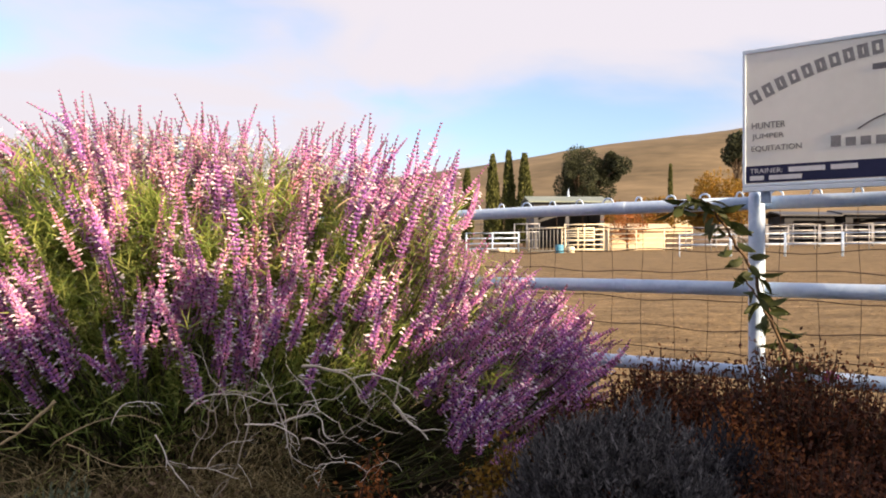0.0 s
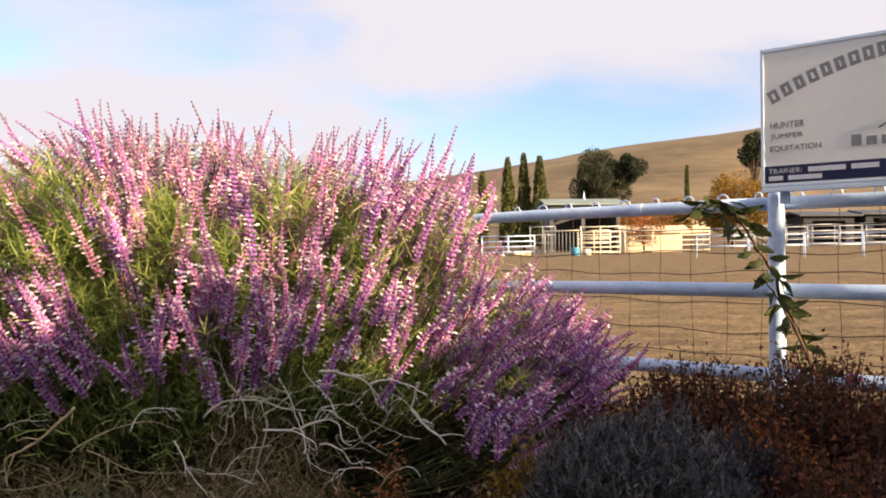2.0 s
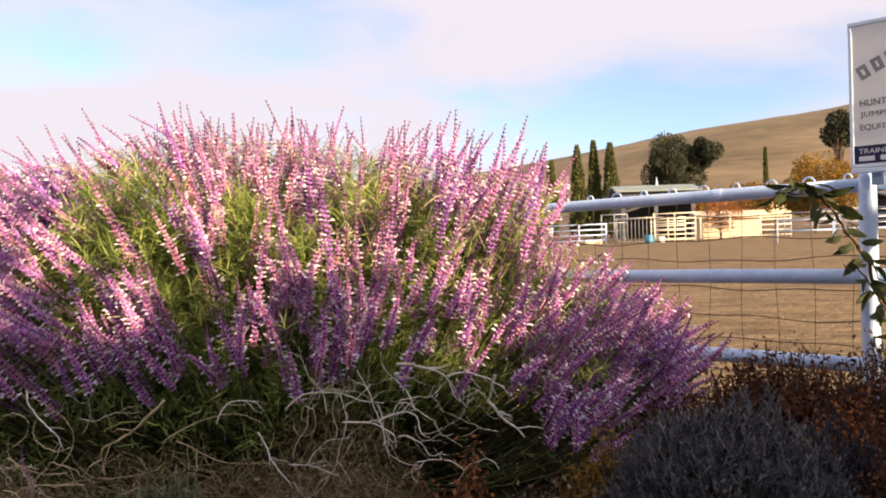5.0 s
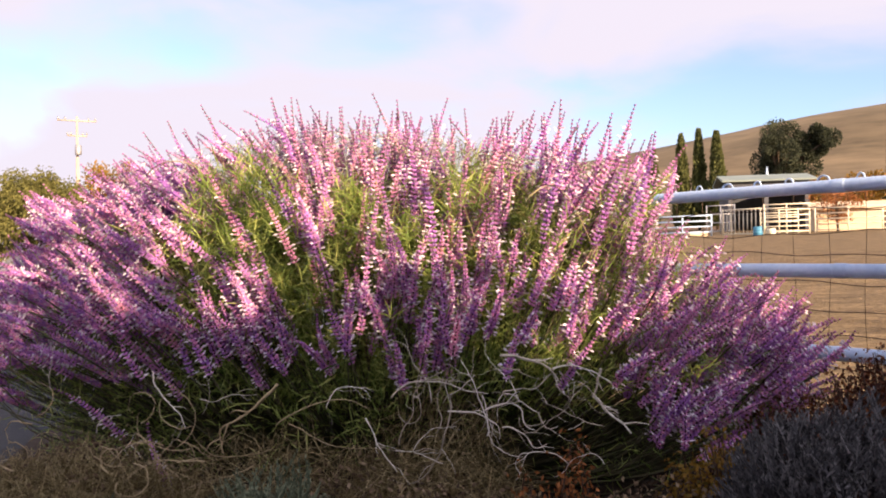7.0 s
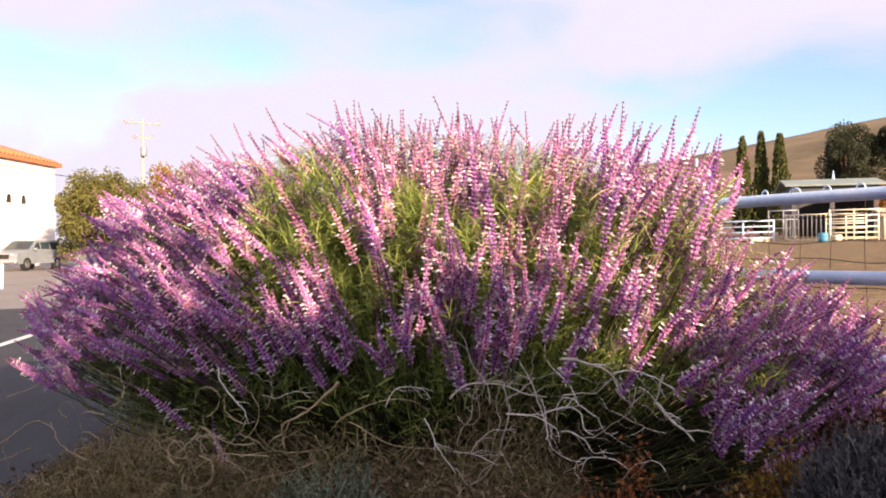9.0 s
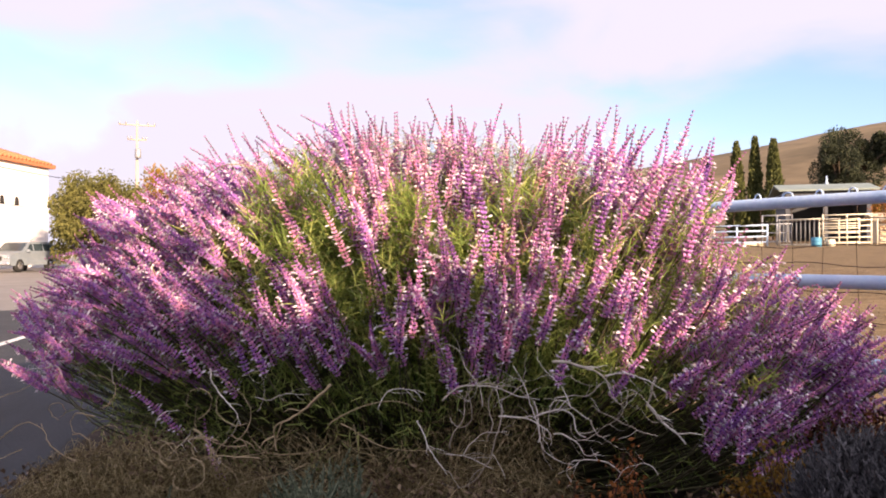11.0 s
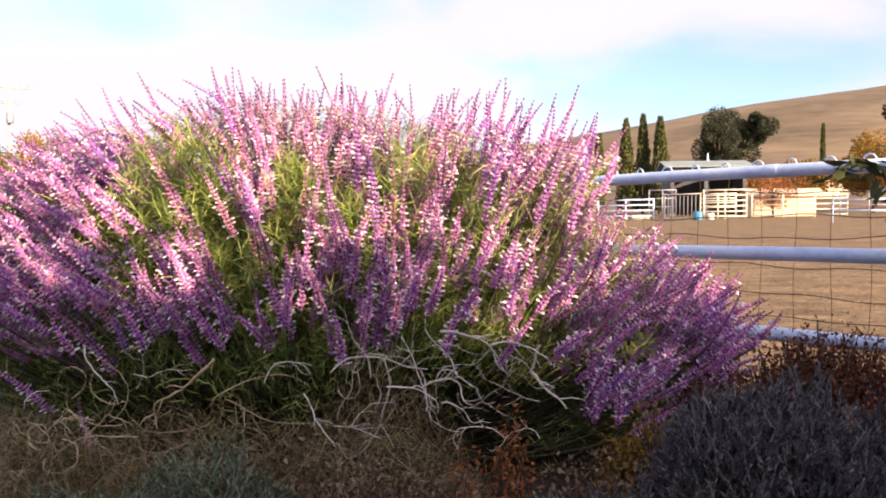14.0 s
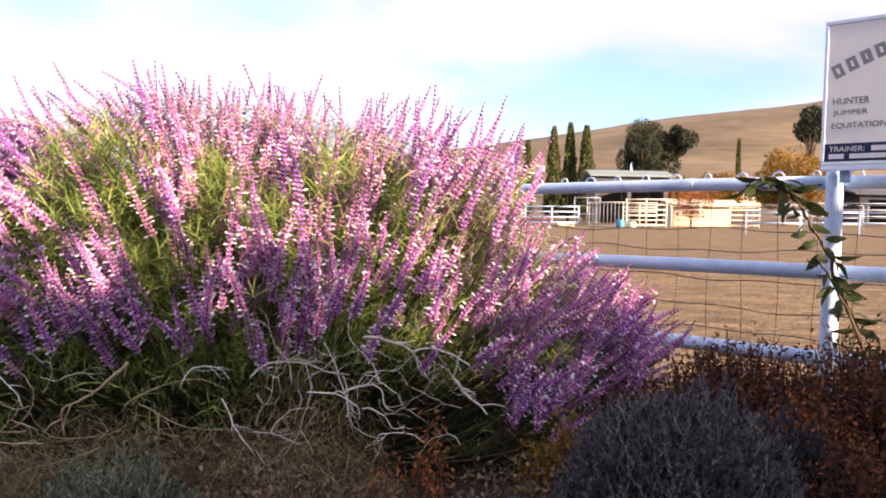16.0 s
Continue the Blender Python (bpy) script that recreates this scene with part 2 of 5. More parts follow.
# ---- mesh tools ----
class Geo:
    """Gathers vertices and triangles, then makes one mesh of them."""
    def __init__(self):
        self.v, self.f, self.m, self.n = [], [], [], 0

    def add(self, vf, slot=0):
        v, f = vf
        self.v.append(np.asarray(v, float).reshape(-1, 3))
        self.f.append(np.asarray(f, int).reshape(-1, 3) + self.n)
        self.m.append(np.full(len(self.f[-1]), slot))
        self.n += len(self.v[-1])
        return self

    def mesh(self, name, mats, smooth=True):
        v, f, s = np.concatenate(self.v), np.concatenate(self.f), np.concatenate(self.m)
        me = bpy.data.meshes.new(name)
        me.vertices.add(len(v))
        me.vertices.foreach_set("co", v.astype(np.float32).ravel())
        me.loops.add(len(f) * 3)
        me.loops.foreach_set("vertex_index", f.astype(np.int32).ravel())
        me.polygons.add(len(f))
        me.polygons.foreach_set("loop_start", np.arange(0, len(f) * 3, 3, dtype=np.int32))
        for mt in mats if isinstance(mats, (list, tuple)) else [mats]:
            me.materials.append(mt)
        me.polygons.foreach_set("material_index", s.astype(np.int32))
        me.polygons.foreach_set("use_smooth", np.full(len(f), smooth))
        me.update(calc_edges=True)
        me.validate()
        return me


def thing(name, x, y, z, label, category, group="", kind=""):
    """An Empty at a thing's base, which parents its parts."""
    e = new(name)
    e.empty_display_size = 0.1
    e.location = (x, y, z)
    return tagged(e, label, category, group, kind)


def hang(ob, parent):
    """Parents ob, whose vertices are in the world, to its thing."""
    ob.parent = parent
    base = parent.matrix_basis if parent.parent is None else parent.parent.matrix_basis @ parent.matrix_parent_inverse
    ob.matrix_parent_inverse = base.inverted()
    return ob


def part(name, geo, mats, parent, label="", smooth=True, kind=""):
    me = geo if isinstance(geo, bpy.types.Mesh) else geo.mesh(name, mats, smooth)
    return tagged(hang(new(name, me), parent), label, kind=kind)


def single(name, geo, mats, label, category, group="", kind="", smooth=True):
    return tagged(new(name, geo.mesh(name, mats, smooth)), label, category, group, kind)


def unit(v):
    v = np.asarray(v, float)
    return v / (np.linalg.norm(v, axis=-1, keepdims=True) + 1e-9)


def tube(points, radii, n=6, caps=True):
    p = np.asarray(points, float)
    r = np.broadcast_to(np.asarray(radii, float), (len(p),))
    t = unit(np.gradient(p, axis=0))
    up = np.array([0.0, 0, 1]) if abs(t[0][2]) < 0.9 else np.array([1.0, 0, 0])
    v = []
    for i in range(len(p)):
        a = unit(np.cross(t[i], up))
        b = np.cross(t[i], a)
        ang = np.arange(n) * 2 * np.pi / n
        v.append(p[i] + r[i] * (np.cos(ang)[:, None] * a + np.sin(ang)[:, None] * b))
    v = np.concatenate(v)
    f = []
    for i in range(len(p) - 1):
        for j in range(n):
            a, b, c, d = i * n + j, i * n + (j + 1) % n, (i + 1) * n + (j + 1) % n, (i + 1) * n + j
            f += [(a, c, b), (a, d, c)]
    if caps:
        for base, rev in ((0, False), ((len(p) - 1) * n, True)):
            for j in range(1, n - 1):
                f.append((base, base + j + 1, base + j) if rev else (base, base + j, base + j + 1))
    return v, f


def box(cx, cy, cz, sx, sy, sz, rz=0.0, bevel=0.0):
    """A box with its middle at c; bevel cuts its upright and level edges."""
    bm = bmesh.new()
    bmesh.ops.create_cube(bm, size=1.0, matrix=Matrix.Diagonal((sx, sy, sz, 1)))
    if bevel:
        bmesh.ops.bevel(bm, geom=bm.edges[:], offset=bevel, segments=2, affect="EDGES", profile=0.5)
    bm.transform(Matrix.Translation((cx, cy, cz)) @ Matrix.Rotation(rz, 4, "Z"))
    bmesh.ops.triangulate(bm, faces=bm.faces[:])
    bm.verts.index_update()
    out = (np.array([q.co[:] for q in bm.verts]), np.array([[q.index for q in g.verts] for g in bm.faces]))
    bm.free()
    return out


def frames_of(direction, spin):
    """Matrices whose z lies along each direction, turned by spin."""
    z = unit(direction)
    ref = np.where(np.abs(z[:, 2:3]) < 0.95, np.array([[0, 0, 1.0]]), np.array([[1.0, 0, 0]]))
    x = unit(np.cross(ref, z))
    y = np.cross(z, x)
    c, s = np.cos(spin)[:, None], np.sin(spin)[:, None]
    return np.stack([c * x + s * y, -s * x + c * y, z], axis=2)


def scatter(template, where, direction, spin, size):
    """Many copies of a template (v, f) as one (v, f)."""
    v, f = np.asarray(template[0], float), np.asarray(template[1], int)
    rot = frames_of(np.asarray(direction, float), np.asarray(spin, float))
    size = np.asarray(size, float)
    if size.ndim == 1:
        size = np.repeat(size[:, None], 3, axis=1)
    out = np.einsum("kij,knj->kni", rot, v[None] * size[:, None, :]) + np.asarray(where, float)[:, None, :]
    faces = f[None] + (np.arange(len(out)) * len(v))[:, None, None]
    return out.reshape(-1, 3), faces.reshape(-1, 3)


def leaf_shape(width=0.2, droop=0.25, fold=0.06):
    """A leaf of length 1 along z, curving towards -y."""
    rows = [(0.0, 0.02), (0.25, 0.42), (0.55, 0.5), (0.82, 0.28), (1.0, 0.0)]
    v = []
    for t, w in rows:
        y = -droop * t * t
        v += [(-w * width, y + fold * w, t), (0, y, t), (w * width, y + fold * w, t)]
    f = []
    for i in range(len(rows) - 1):
        a = i * 3
        f += [(a, a + 1, a + 4), (a, a + 4, a + 3), (a + 1, a + 2, a + 5), (a + 1, a + 5, a + 4)]
    return np.array(v), np.array(f)


def spray_shape():
    """A small pointed spray of foliage, four triangles."""
    v = [(0, 0, 0), (-0.28, 0.05, 0.45), (0.28, 0.05, 0.45), (0, -0.12, 0.5), (0, -0.05, 1.0)]
    return np.array(v), np.array([(0, 3, 1), (0, 2, 3), (1, 3, 4), (3, 2, 4)])


def blade_shape(width=0.1, droop=0.6):
    """A narrow blade of length 1 along z, six triangles."""
    rows = [(0.0, 0.15), (0.33, 0.5), (0.7, 0.36), (1.0, 0.02)]
    v = [(e * w * width, -droop * t * t, t) for t, w in rows for e in (-1, 1)]
    f = [q for i in range(3) for q in ((2 * i, 2 * i + 1, 2 * i + 3), (2 * i, 2 * i + 3, 2 * i + 2))]
    return np.array(v), np.array(f)


def bud_shape(width=0.4):
    """A three-sided bud, 1 long."""
    v = [(0, 0, 0)] + [(width * math.cos(a), width * math.sin(a), 0.55) for a in (0, 2.094, 4.189)] + [(0, 0, 1)]
    f = []
    for i in range(3):
        j = (i + 1) % 3
        f += [(0, 1 + j, 1 + i), (4, 1 + i, 1 + j)]
    return np.array(v), np.array(f)


rng = np.random.default_rng(7)


def ball(n):
    return unit(rng.normal(size=(n, 3)))


# ---- plan ----
FENCE_A = np.array([1.39, 3.28])         # the post that is seen
FENCE_D = np.array([-0.811, 0.585])       # along the fence, away to the left
FENCE_N = np.array([0.585, 0.811])        # across it, into the arena


def along(a, s):
    p = FENCE_A + a * FENCE_D + s * FENCE_N
    return float(p[0]), float(p[1])


def smooth(x, lo, hi):
    t = min(max((x - lo) / (hi - lo), 0.0), 1.0)
    return t * t * (3 - 2 * t)


def level(x, y):
    """Height of the ground."""
    d = np.array([x, y]) - FENCE_A
    a, s = float(d @ FENCE_D), float(d @ FENCE_N)
    road = 0.0085 * max(math.hypot(x, y) - 8, 0) if math.hypot(x, y) < 75 else 0.57
    arena = 0.60 + 0.0330 * min(max(s, 0), 60) + 0.075 * min(max(s - 60, 0), 60)
    left = smooth(a - 1.2 * max(s, 0), 3.5, 11.0)
    side = smooth(s, -3.3, -2.2)
    z = road + (arena - road) * (side * (1 - left) if s < 0 else (1 - left))
    ridge = 38.4 + (0.205 if x > 31 else 0.135) * (x - 31)
    ridge *= smooth(x, -380, -60)
    hill = ridge * smooth(y - 0.15 * max(x - 60, 0), 115, 330)
    roll = 1.2 * math.sin(x * 0.035 + y * 0.02) * smooth(y, 130, 220) * smooth(x, -120, 20)
    return z + max(hill, 0) * 0.92 + roll


def build_ground():
    s_lines = sorted(set([-400, -200, -100, -60, -40, -25, -15, -9, -6] + [round(-4.5 + 0.25 * i, 2) for i in range(0, 26)] + [3, 4, 6, 8, 11, 15, 20, 25, 30, 36, 42, 48, 54, 60, 70, 80, 95] + list(range(110, 520, 15)) + [600, 800, 1200, 2000]))
    a_lines = sorted(set([-2000, -1200, -800, -600] + list(range(-500, -20, 16)) + list(range(-20, -6, 2)) + [round(-6 + 0.3 * i, 2) for i in range(41)] + list(range(8, 40, 3)) + list(range(40, 400, 20)) + [500, 800, 1200, 2000]))
    ns, na = len(s_lines), len(a_lines)
    v = np.zeros((ns * na, 3))
    for i, s in enumerate(s_lines):
        for j, a in enumerate(a_lines):
            x, y = along(a, s)
            z = level(x, y)
            if -3 < s < 40 and -6 < a < 10:
                z += 0.03 * noise.noise((x * 0.9, y * 0.9, 0.0)) * smooth(s, -3, -2)
            v[i * na + j] = (x, y, z)
    g = Geo()
    g.v.append(v)
    g.n = len(v)
    f, m = [], []
    for i in range(ns - 1):
        for j in range(na - 1):
            s, a = (s_lines[i] + s_lines[i + 1]) / 2, (a_lines[j] + a_lines[j + 1]) / 2
            k = i * na + j
            f += [(k, k + na, k + na + 1), (k, k + na + 1, k + 1)]
            # slot 5 paints far asphalt as sunlit, slot 0 the nearer as shaded
            if s < -2.75:
                slot = 0 if a < 12 or math.hypot(*along(a, s)) < 21 else 5
            elif s < 0.0:
                slot = 2 if a < 4.0 else (0 if math.hypot(*along(a, s)) < 21 else 5)
            elif s < 60:
                slot = 1 if a - 1.2 * s < 6 else (0 if math.hypot(*along(a, s)) < 21 else 5)
            elif s < 80:
                slot = 3
            else:
                slot = 4
            m += [slot, slot]
    g.f.append(np.array(f)[:, ::-1])
    g.m.append(np.array(m))
    single("ground", g, [M_ASPHALT_SHADED, M_SAND, M_SOIL, M_DIRT, M_HILL, M_ASPHALT_SUNLIT], "asphalt, planting bed, sandy riding arena and golden dry hill", "ground", kind="structure")


build_ground()

# painted edge line on the asphalt
g = Geo()
for i in range(14):
    x0, y0 = -8.6 - 0.46 * 2 * i, 5.9 + 0.89 * 2 * i
    x1, y1 = x0 - 0.92, y0 + 1.78
    z0, z1 = level(x0, y0) + 0.006, level(x1, y1) + 0.006
    nx, ny = 0.89 * 0.08, 0.46 * 0.08
    g.add((np.array([(x0 - nx, y0 - ny, z0), (x0 + nx, y0 + ny, z0), (x1 + nx, y1 + ny, z1), (x1 - nx, y1 - ny, z1)]), [(0, 1, 2), (0, 2, 3)]))
single("road_line", g, M_LINE, "white painted edge line on the asphalt", "road marking", kind="structure", smooth=False)


# loose chips and straw on the arena sand
r_c = np.random.default_rng(5)
n = 20000
ca, cs = r_c.uniform(-5, 9, n), 0.2 + 17 * r_c.uniform(0, 1, n) ** 1.5
chips = np.array([(*along(a, q), 0.0) for a, q in zip(ca, cs)])
chips[:, 2] = [level(x, y) + 0.012 for x, y, _ in chips]
g = Geo().add(scatter(spray_shape(), chips, r_c.normal(size=(n, 3)) * np.array([1, 1, 0.25]), r_c.uniform(0, 6.28, n), r_c.uniform(0.009, 0.024, n)))
single("wood_chips", g, M_CHIP, "pale wood chips and straw scattered on the arena sand", "wood chips", kind="stuff")


# ---- pipe fence ----
def build_fence():
    root = thing("pipe_fence", *along(0, 0), 0.6, "white painted pipe fence with wire mesh beside the arena", "fence")
    rails = {"top_rail": (1.752, 0.029), "middle_rail": (1.380, 0.032), "bottom_rail": (1.018, 0.032)}
    span = 2.44
    for name, (z, r) in rails.items():
        for k in range(-2, 3):
            g = Geo()
            a0, a1 = k * span + 0.002, (k + 1) * span - 0.002
            aa = np.linspace(a0, a1, 9)
            g.add(tube([(*along(a, 0), z - 0.005 * a + 0.003 * math.sin(a * 2.1)) for a in aa], r, 16))
            # welded collars
            for a in (a0 + 0.62, a0 + 1.71):
                g.add(tube([(*along(a + q, 0), z - 0.005 * a + 0.003 * math.sin(a * 2.1)) for q in (-0.027, -0.025, -0.022, 0.022, 0.025, 0.027)], [r, r + 0.0014, r + 0.0018, r + 0.0018, r + 0.0014, r], 16, False))
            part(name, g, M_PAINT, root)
    for k in range(-2, 4):
        x, y = along(k * span, 0.0)
        x, y = x - 0.024 * FENCE_N[0], y - 0.024 * FENCE_N[1]
        zb = level(x, y)
        g = Geo()
        rr = 0.034
        g.add(tube([(x, y, zb - 0.05), (x, y, 0.9), (x, y, 1.4), (x, y, 1.775), (x, y, 1.795), (x, y, 1.805)], [rr, rr, rr, rr, rr * 0.9, rr * 0.5], 20))
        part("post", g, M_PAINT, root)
    # wire mesh on the arena side
    off = 0.036
    for z in (1.655, 1.545, 1.455, 1.325, 1.195, 1.085, 0.95):
        g = Geo()
        aa = np.arange(-4.88, 7.32, 0.076)
        g.add(tube([(*along(a, off), z + 0.008 * math.sin(a * 5 + z * 40) + 0.006 * math.sin(a * 13.7 + z * 17)) for a in aa], 0.0023, 5))
        part("mesh_wire", g, M_WIRE, root)
    for i in range(80):
        a = -4.8 + 0.1524 * i
        g = Geo()
        ph = i * 1.7
        g.add(tube([(*along(a + 0.006 * math.sin(ph + z * 9), off + 0.003), z) for z in np.linspace(0.8, 1.78, 12)], 0.0013, 5))
        part("mesh_stay", g, M_WIRE, root)
        if -4.8 < a < 7.2:
            g = Geo()
            hw = 0.021 + 0.006 * math.sin(i * 2.3)
            pts = []
            for q in np.linspace(0, math.pi, 9):
                pts.append((*along(a + hw * math.cos(q), 0.006 * math.sin(i)), 1.778 - 0.005 * a + 0.026 * math.sin(q)))
            g.add(tube(pts, 0.0042, 6))
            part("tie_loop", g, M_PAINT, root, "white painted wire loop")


build_fence()


# ---- sign ----
def text_geo(body, size, shear=0.0):
    cu = bpy.data.curves.new("lettering", "FONT")
    cu.body, cu.size, cu.shear, cu.extrude = body, size, shear, 0.0006
    ob = bpy.data.objects.new("lettering", cu)
    scene.collection.objects.link(ob)
    dg = bpy.context.evaluated_depsgraph_get()
    me = bpy.data.meshes.new_from_object(ob.evaluated_get(dg))
    bpy.data.objects.remove(ob)
    me.calc_loop_triangles()
    v = np.array([q.co[:] for q in me.vertices])
    f = np.array([t.vertices[:] for t in me.loop_triangles])
    bpy.data.meshes.remove(me)
    return v, f


SIGN_P = np.array([1.322, 3.20])
SIGN_U = -FENCE_D
SIGN_OUT = -FENCE_N


def on_sign(u, z, out):
    p = SIGN_P + SIGN_U * u + SIGN_OUT * out
    return np.array([p[0], p[1], z])


def sign_box(u0, u1, z0, z1, o0, o1, bevel=0.0):
    c = on_sign((u0 + u1) / 2, (z0 + z1) / 2, (o0 + o1) / 2)
    return box(*c, u1 - u0, o1 - o0, z1 - z0, math.atan2(SIGN_U[1], SIGN_U[0]), bevel)


def sign_text(body, u, z, width, height):
    v, f = text_geo(body, 1.0)
    lo, hi = v.min(axis=0), v.max(axis=0)
    v = (v - lo) / (hi - lo + 1e-9)
    out = np.array([on_sign(u + a * width, z + b * height, 0.0022 + 0.0012 * c) for a, b, c in v])
    return out, f


def build_sign():
    root = thing("sign_board", *on_sign(0.6, 1.79, 0.0), "grey riding stable sign board with navy band above the fence rail", "sign")
    U0, U1, Z0, Z1 = -0.03, 1.26, 1.793, 2.392
    g = Geo().add(sign_box(U0 + 0.012, U1 - 0.012, Z0 + 0.03, Z1 - 0.014, -0.02, 0.0))
    part("panel", g, M_SIGN, root, smooth=False)
    for nm, a in (("top_trim", (U0, U1, Z1 - 0.016, Z1, -0.024, 0.004)), ("edge_trim", (U0, U0 + 0.013, Z0 + 0.033, Z1 - 0.017, -0.024, 0.004)),
                  ("edge_trim", (U1 - 0.013, U1, Z0 + 0.033, Z1 - 0.017, -0.024, 0.004)), ("bottom_trim", (U0, U1, Z0, Z0 + 0.018, -0.024, 0.004)),
                  ("bottom_trim", (U0, U1, Z0 + 0.020, Z0 + 0.032, -0.022, 0.003))):
        part(nm, Geo().add(sign_box(*a, 0.002)), M_SIGNEDGE, root, "pale blue painted trim", smooth=False)
    part("navy_band", Geo().add(sign_box(U0 + 0.014, U1 - 0.014, 1.830, 1.9, 0.0, 0.0022)), M_NAVY, root, "navy painted band", smooth=False)
    for body, u, z, w, h in (("HUNTER", 0.008, 2.055, 0.13, 0.026), ("JUMPER", 0.008, 2.007, 0.125, 0.026), ("EQUITATION", 0.006, 1.957, 0.193, 0.026)):
        part("lettering", Geo().add(sign_text(body, u, z, w, h)), M_INK, root, "dark grey lettering", smooth=False)
    part("lettering", Geo().add(sign_text("TRAINER:", 0.0, 1.868, 0.127, 0.02)), M_INKWHITE, root, "white lettering", smooth=False)
    # unreadable or private writing as plain bars
    for u, w, z, h in ((0.15, 0.135, 1.868, 0.02), (0.305, 0.095, 1.868, 0.02), (0.0, 0.055, 1.839, 0.019), (0.075, 0.125, 1.839, 0.019)):
        part("bar", Geo().add(sign_box(u, u + w, z, z + h, 0.0022, 0.0032)), M_INKWHITE, root, "white bar of writing", smooth=False)
    part("bar", Geo().add(sign_box(0.45, 0.60, 2.245, 2.268, 0.0, 0.001)), M_INK, root, "dark bar of writing", smooth=False)
    # the arched name as plain slanted blocks with a lighter core
    for i in range(24):
        u = 0.022 + 0.0495 * i
        x = (u - 0.60) / 0.60
        z = 2.338 - 0.16 * x * x
        ang = -math.atan(2 * 0.16 * x / 0.60) * 0.9
        cu, cz = math.cos(ang), math.sin(ang)
        for nm, w, h, out, mt in (("arch_block", 0.038, 0.054, 0.0012, M_BLOCK), ("arch_core", 0.011 - 0.003 * (i % 3), 0.026, 0.0018, M_SIGN)):
            q = [(-w / 2, -h / 2), (w / 2, -h / 2), (w / 2, h / 2), (-w / 2, h / 2)]
            pts = [on_sign(u + a * cu - b * cz, z + a * cz + b * cu, out) for a, b in q]
            part(nm, Geo().add((np.array(pts), [(0, 1, 2), (0, 2, 3)])), mt, root, "grey plain block of the arched name" if nm == "arch_block" else "", smooth=False)
    # logo: hill line over a row of plain blocks
    pts = [on_sign(0.40 + 0.2 * t, 2.02 + 0.055 * math.sin(t * 2.4), 0.001) for t in np.linspace(0, 1, 12)]
    part("logo_line", Geo().add(tube(pts, 0.0028, 5)), M_INK, root, "thin dark hill line of the logo")
    for i in range(8):
        u = 0.305 + i * 0.052
        hh = 0.044 if i == 0 else 0.034
        part("logo_block", Geo().add(sign_box(u, u + 0.036, 1.957, 1.957 + hh, 0.0, 0.0012)), M_BLOCK, root, "grey plain block of the logo", smooth=False)
    for u in (0.0, 0.95):
        part("bracket", Geo().add(sign_box(u + 0.035, u + 0.075, 1.745, 1.80, -0.05, -0.026, 0.003)), M_PAINT, root, "white bracket on the rail")


build_sign()


# ---- sage bush ----
SAGE = np.array([-1.12, 3.18])
RX, RY, Z_LOW, RZ = 1.76, 0.92, 0.90, 1.11


def spike_geo(length, width, seed, blooms):
    """One flower spike along z: whorls of felted calyces with small white blossoms."""
    r = np.random.default_rng(seed)
    bend = r.uniform(-0.2, 0.2, 2) * length
    def axis(t):
        return np.array([bend[0] * t * t, bend[1] * t * t, t * length])
    g = Geo()
    g.add(tube([axis(t) for t in (0, 0.35, 0.7, 1.0)], [0.0028, 0.0025, 0.002, 0.0012], 4, False), 2)
    n = int(length / (0.0130 if length < 0.31 else 0.0155))
    where, way, spin, size, tips = [], [], [], [], []
    fw, fd, fs, fz = [], [], [], []
    for i in range(n):
        t = 0.04 + 0.96 * i / (n - 1)
        c = axis(t)
        taper = min(1.0, 0.7 + t * 3) * (1 - 0.52 * max(0.0, (t - 0.35) / 0.65) ** 1.5)
        k = 7 if t < 0.55 else 5
        o = r.uniform(0, 6.28)
        for j in range(k):
            a = o + j * 6.283 / k + r.uniform(-0.25, 0.25)
            d = np.array([math.cos(a), math.sin(a), 0.62 + 1.3 * t * t + r.uniform(-0.25, 0.35)])
            where.append(c)
            way.append(d)
            spin.append(r.uniform(0, 6.28))
            w = width * taper * r.uniform(0.82, 1.15)
            size.append((w * 0.60, w * 0.60, w * 0.88))
            tips.append(t > 0.84 + r.uniform(-0.08, 0.08))
            if t < blooms and r.random() < 0.24 + 0.20 * math.sin(t * 31 + seed):
                e = c + unit(d) * w * 0.66
                fw.append(e)
                fd.append(np.array([math.cos(a), math.sin(a), r.uniform(-0.1, 0.4)]))
                fs.append(r.uniform(0, 6.28))
                q = r.uniform(0.014, 0.023)
                fz.append((q * 0.50, q * 0.40, q))
    where, way, spin, size, tips = (np.array(q) for q in (where, way, spin, size, tips))
    for sel, slot in ((~tips, 0), (tips, 3)):
        g.add(scatter(bud_shape(0.45), where[sel], way[sel], spin[sel], size[sel]), slot)
    if fw:
        g.add(scatter(bud_shape(0.5), fw, fd, fs, fz), 1)
    return g


SPIKES = []
for i in range(8):     # dense spikes of the skirt
    SPIKES.append(spike_geo([0.19, 0.24, 0.16, 0.28, 0.22, 0.26, 0.30, 0.20][i], 0.0235 if i % 2 else 0.0205, 100 + i, 0.82))
for i in range(8):     # long slim spikes of the crown
    SPIKES.append(spike_geo([0.34, 0.40, 0.30, 0.44, 0.37, 0.27, 0.33, 0.42][i], 0.0200 if i % 2 else 0.0225, 140 + i, 0.74))


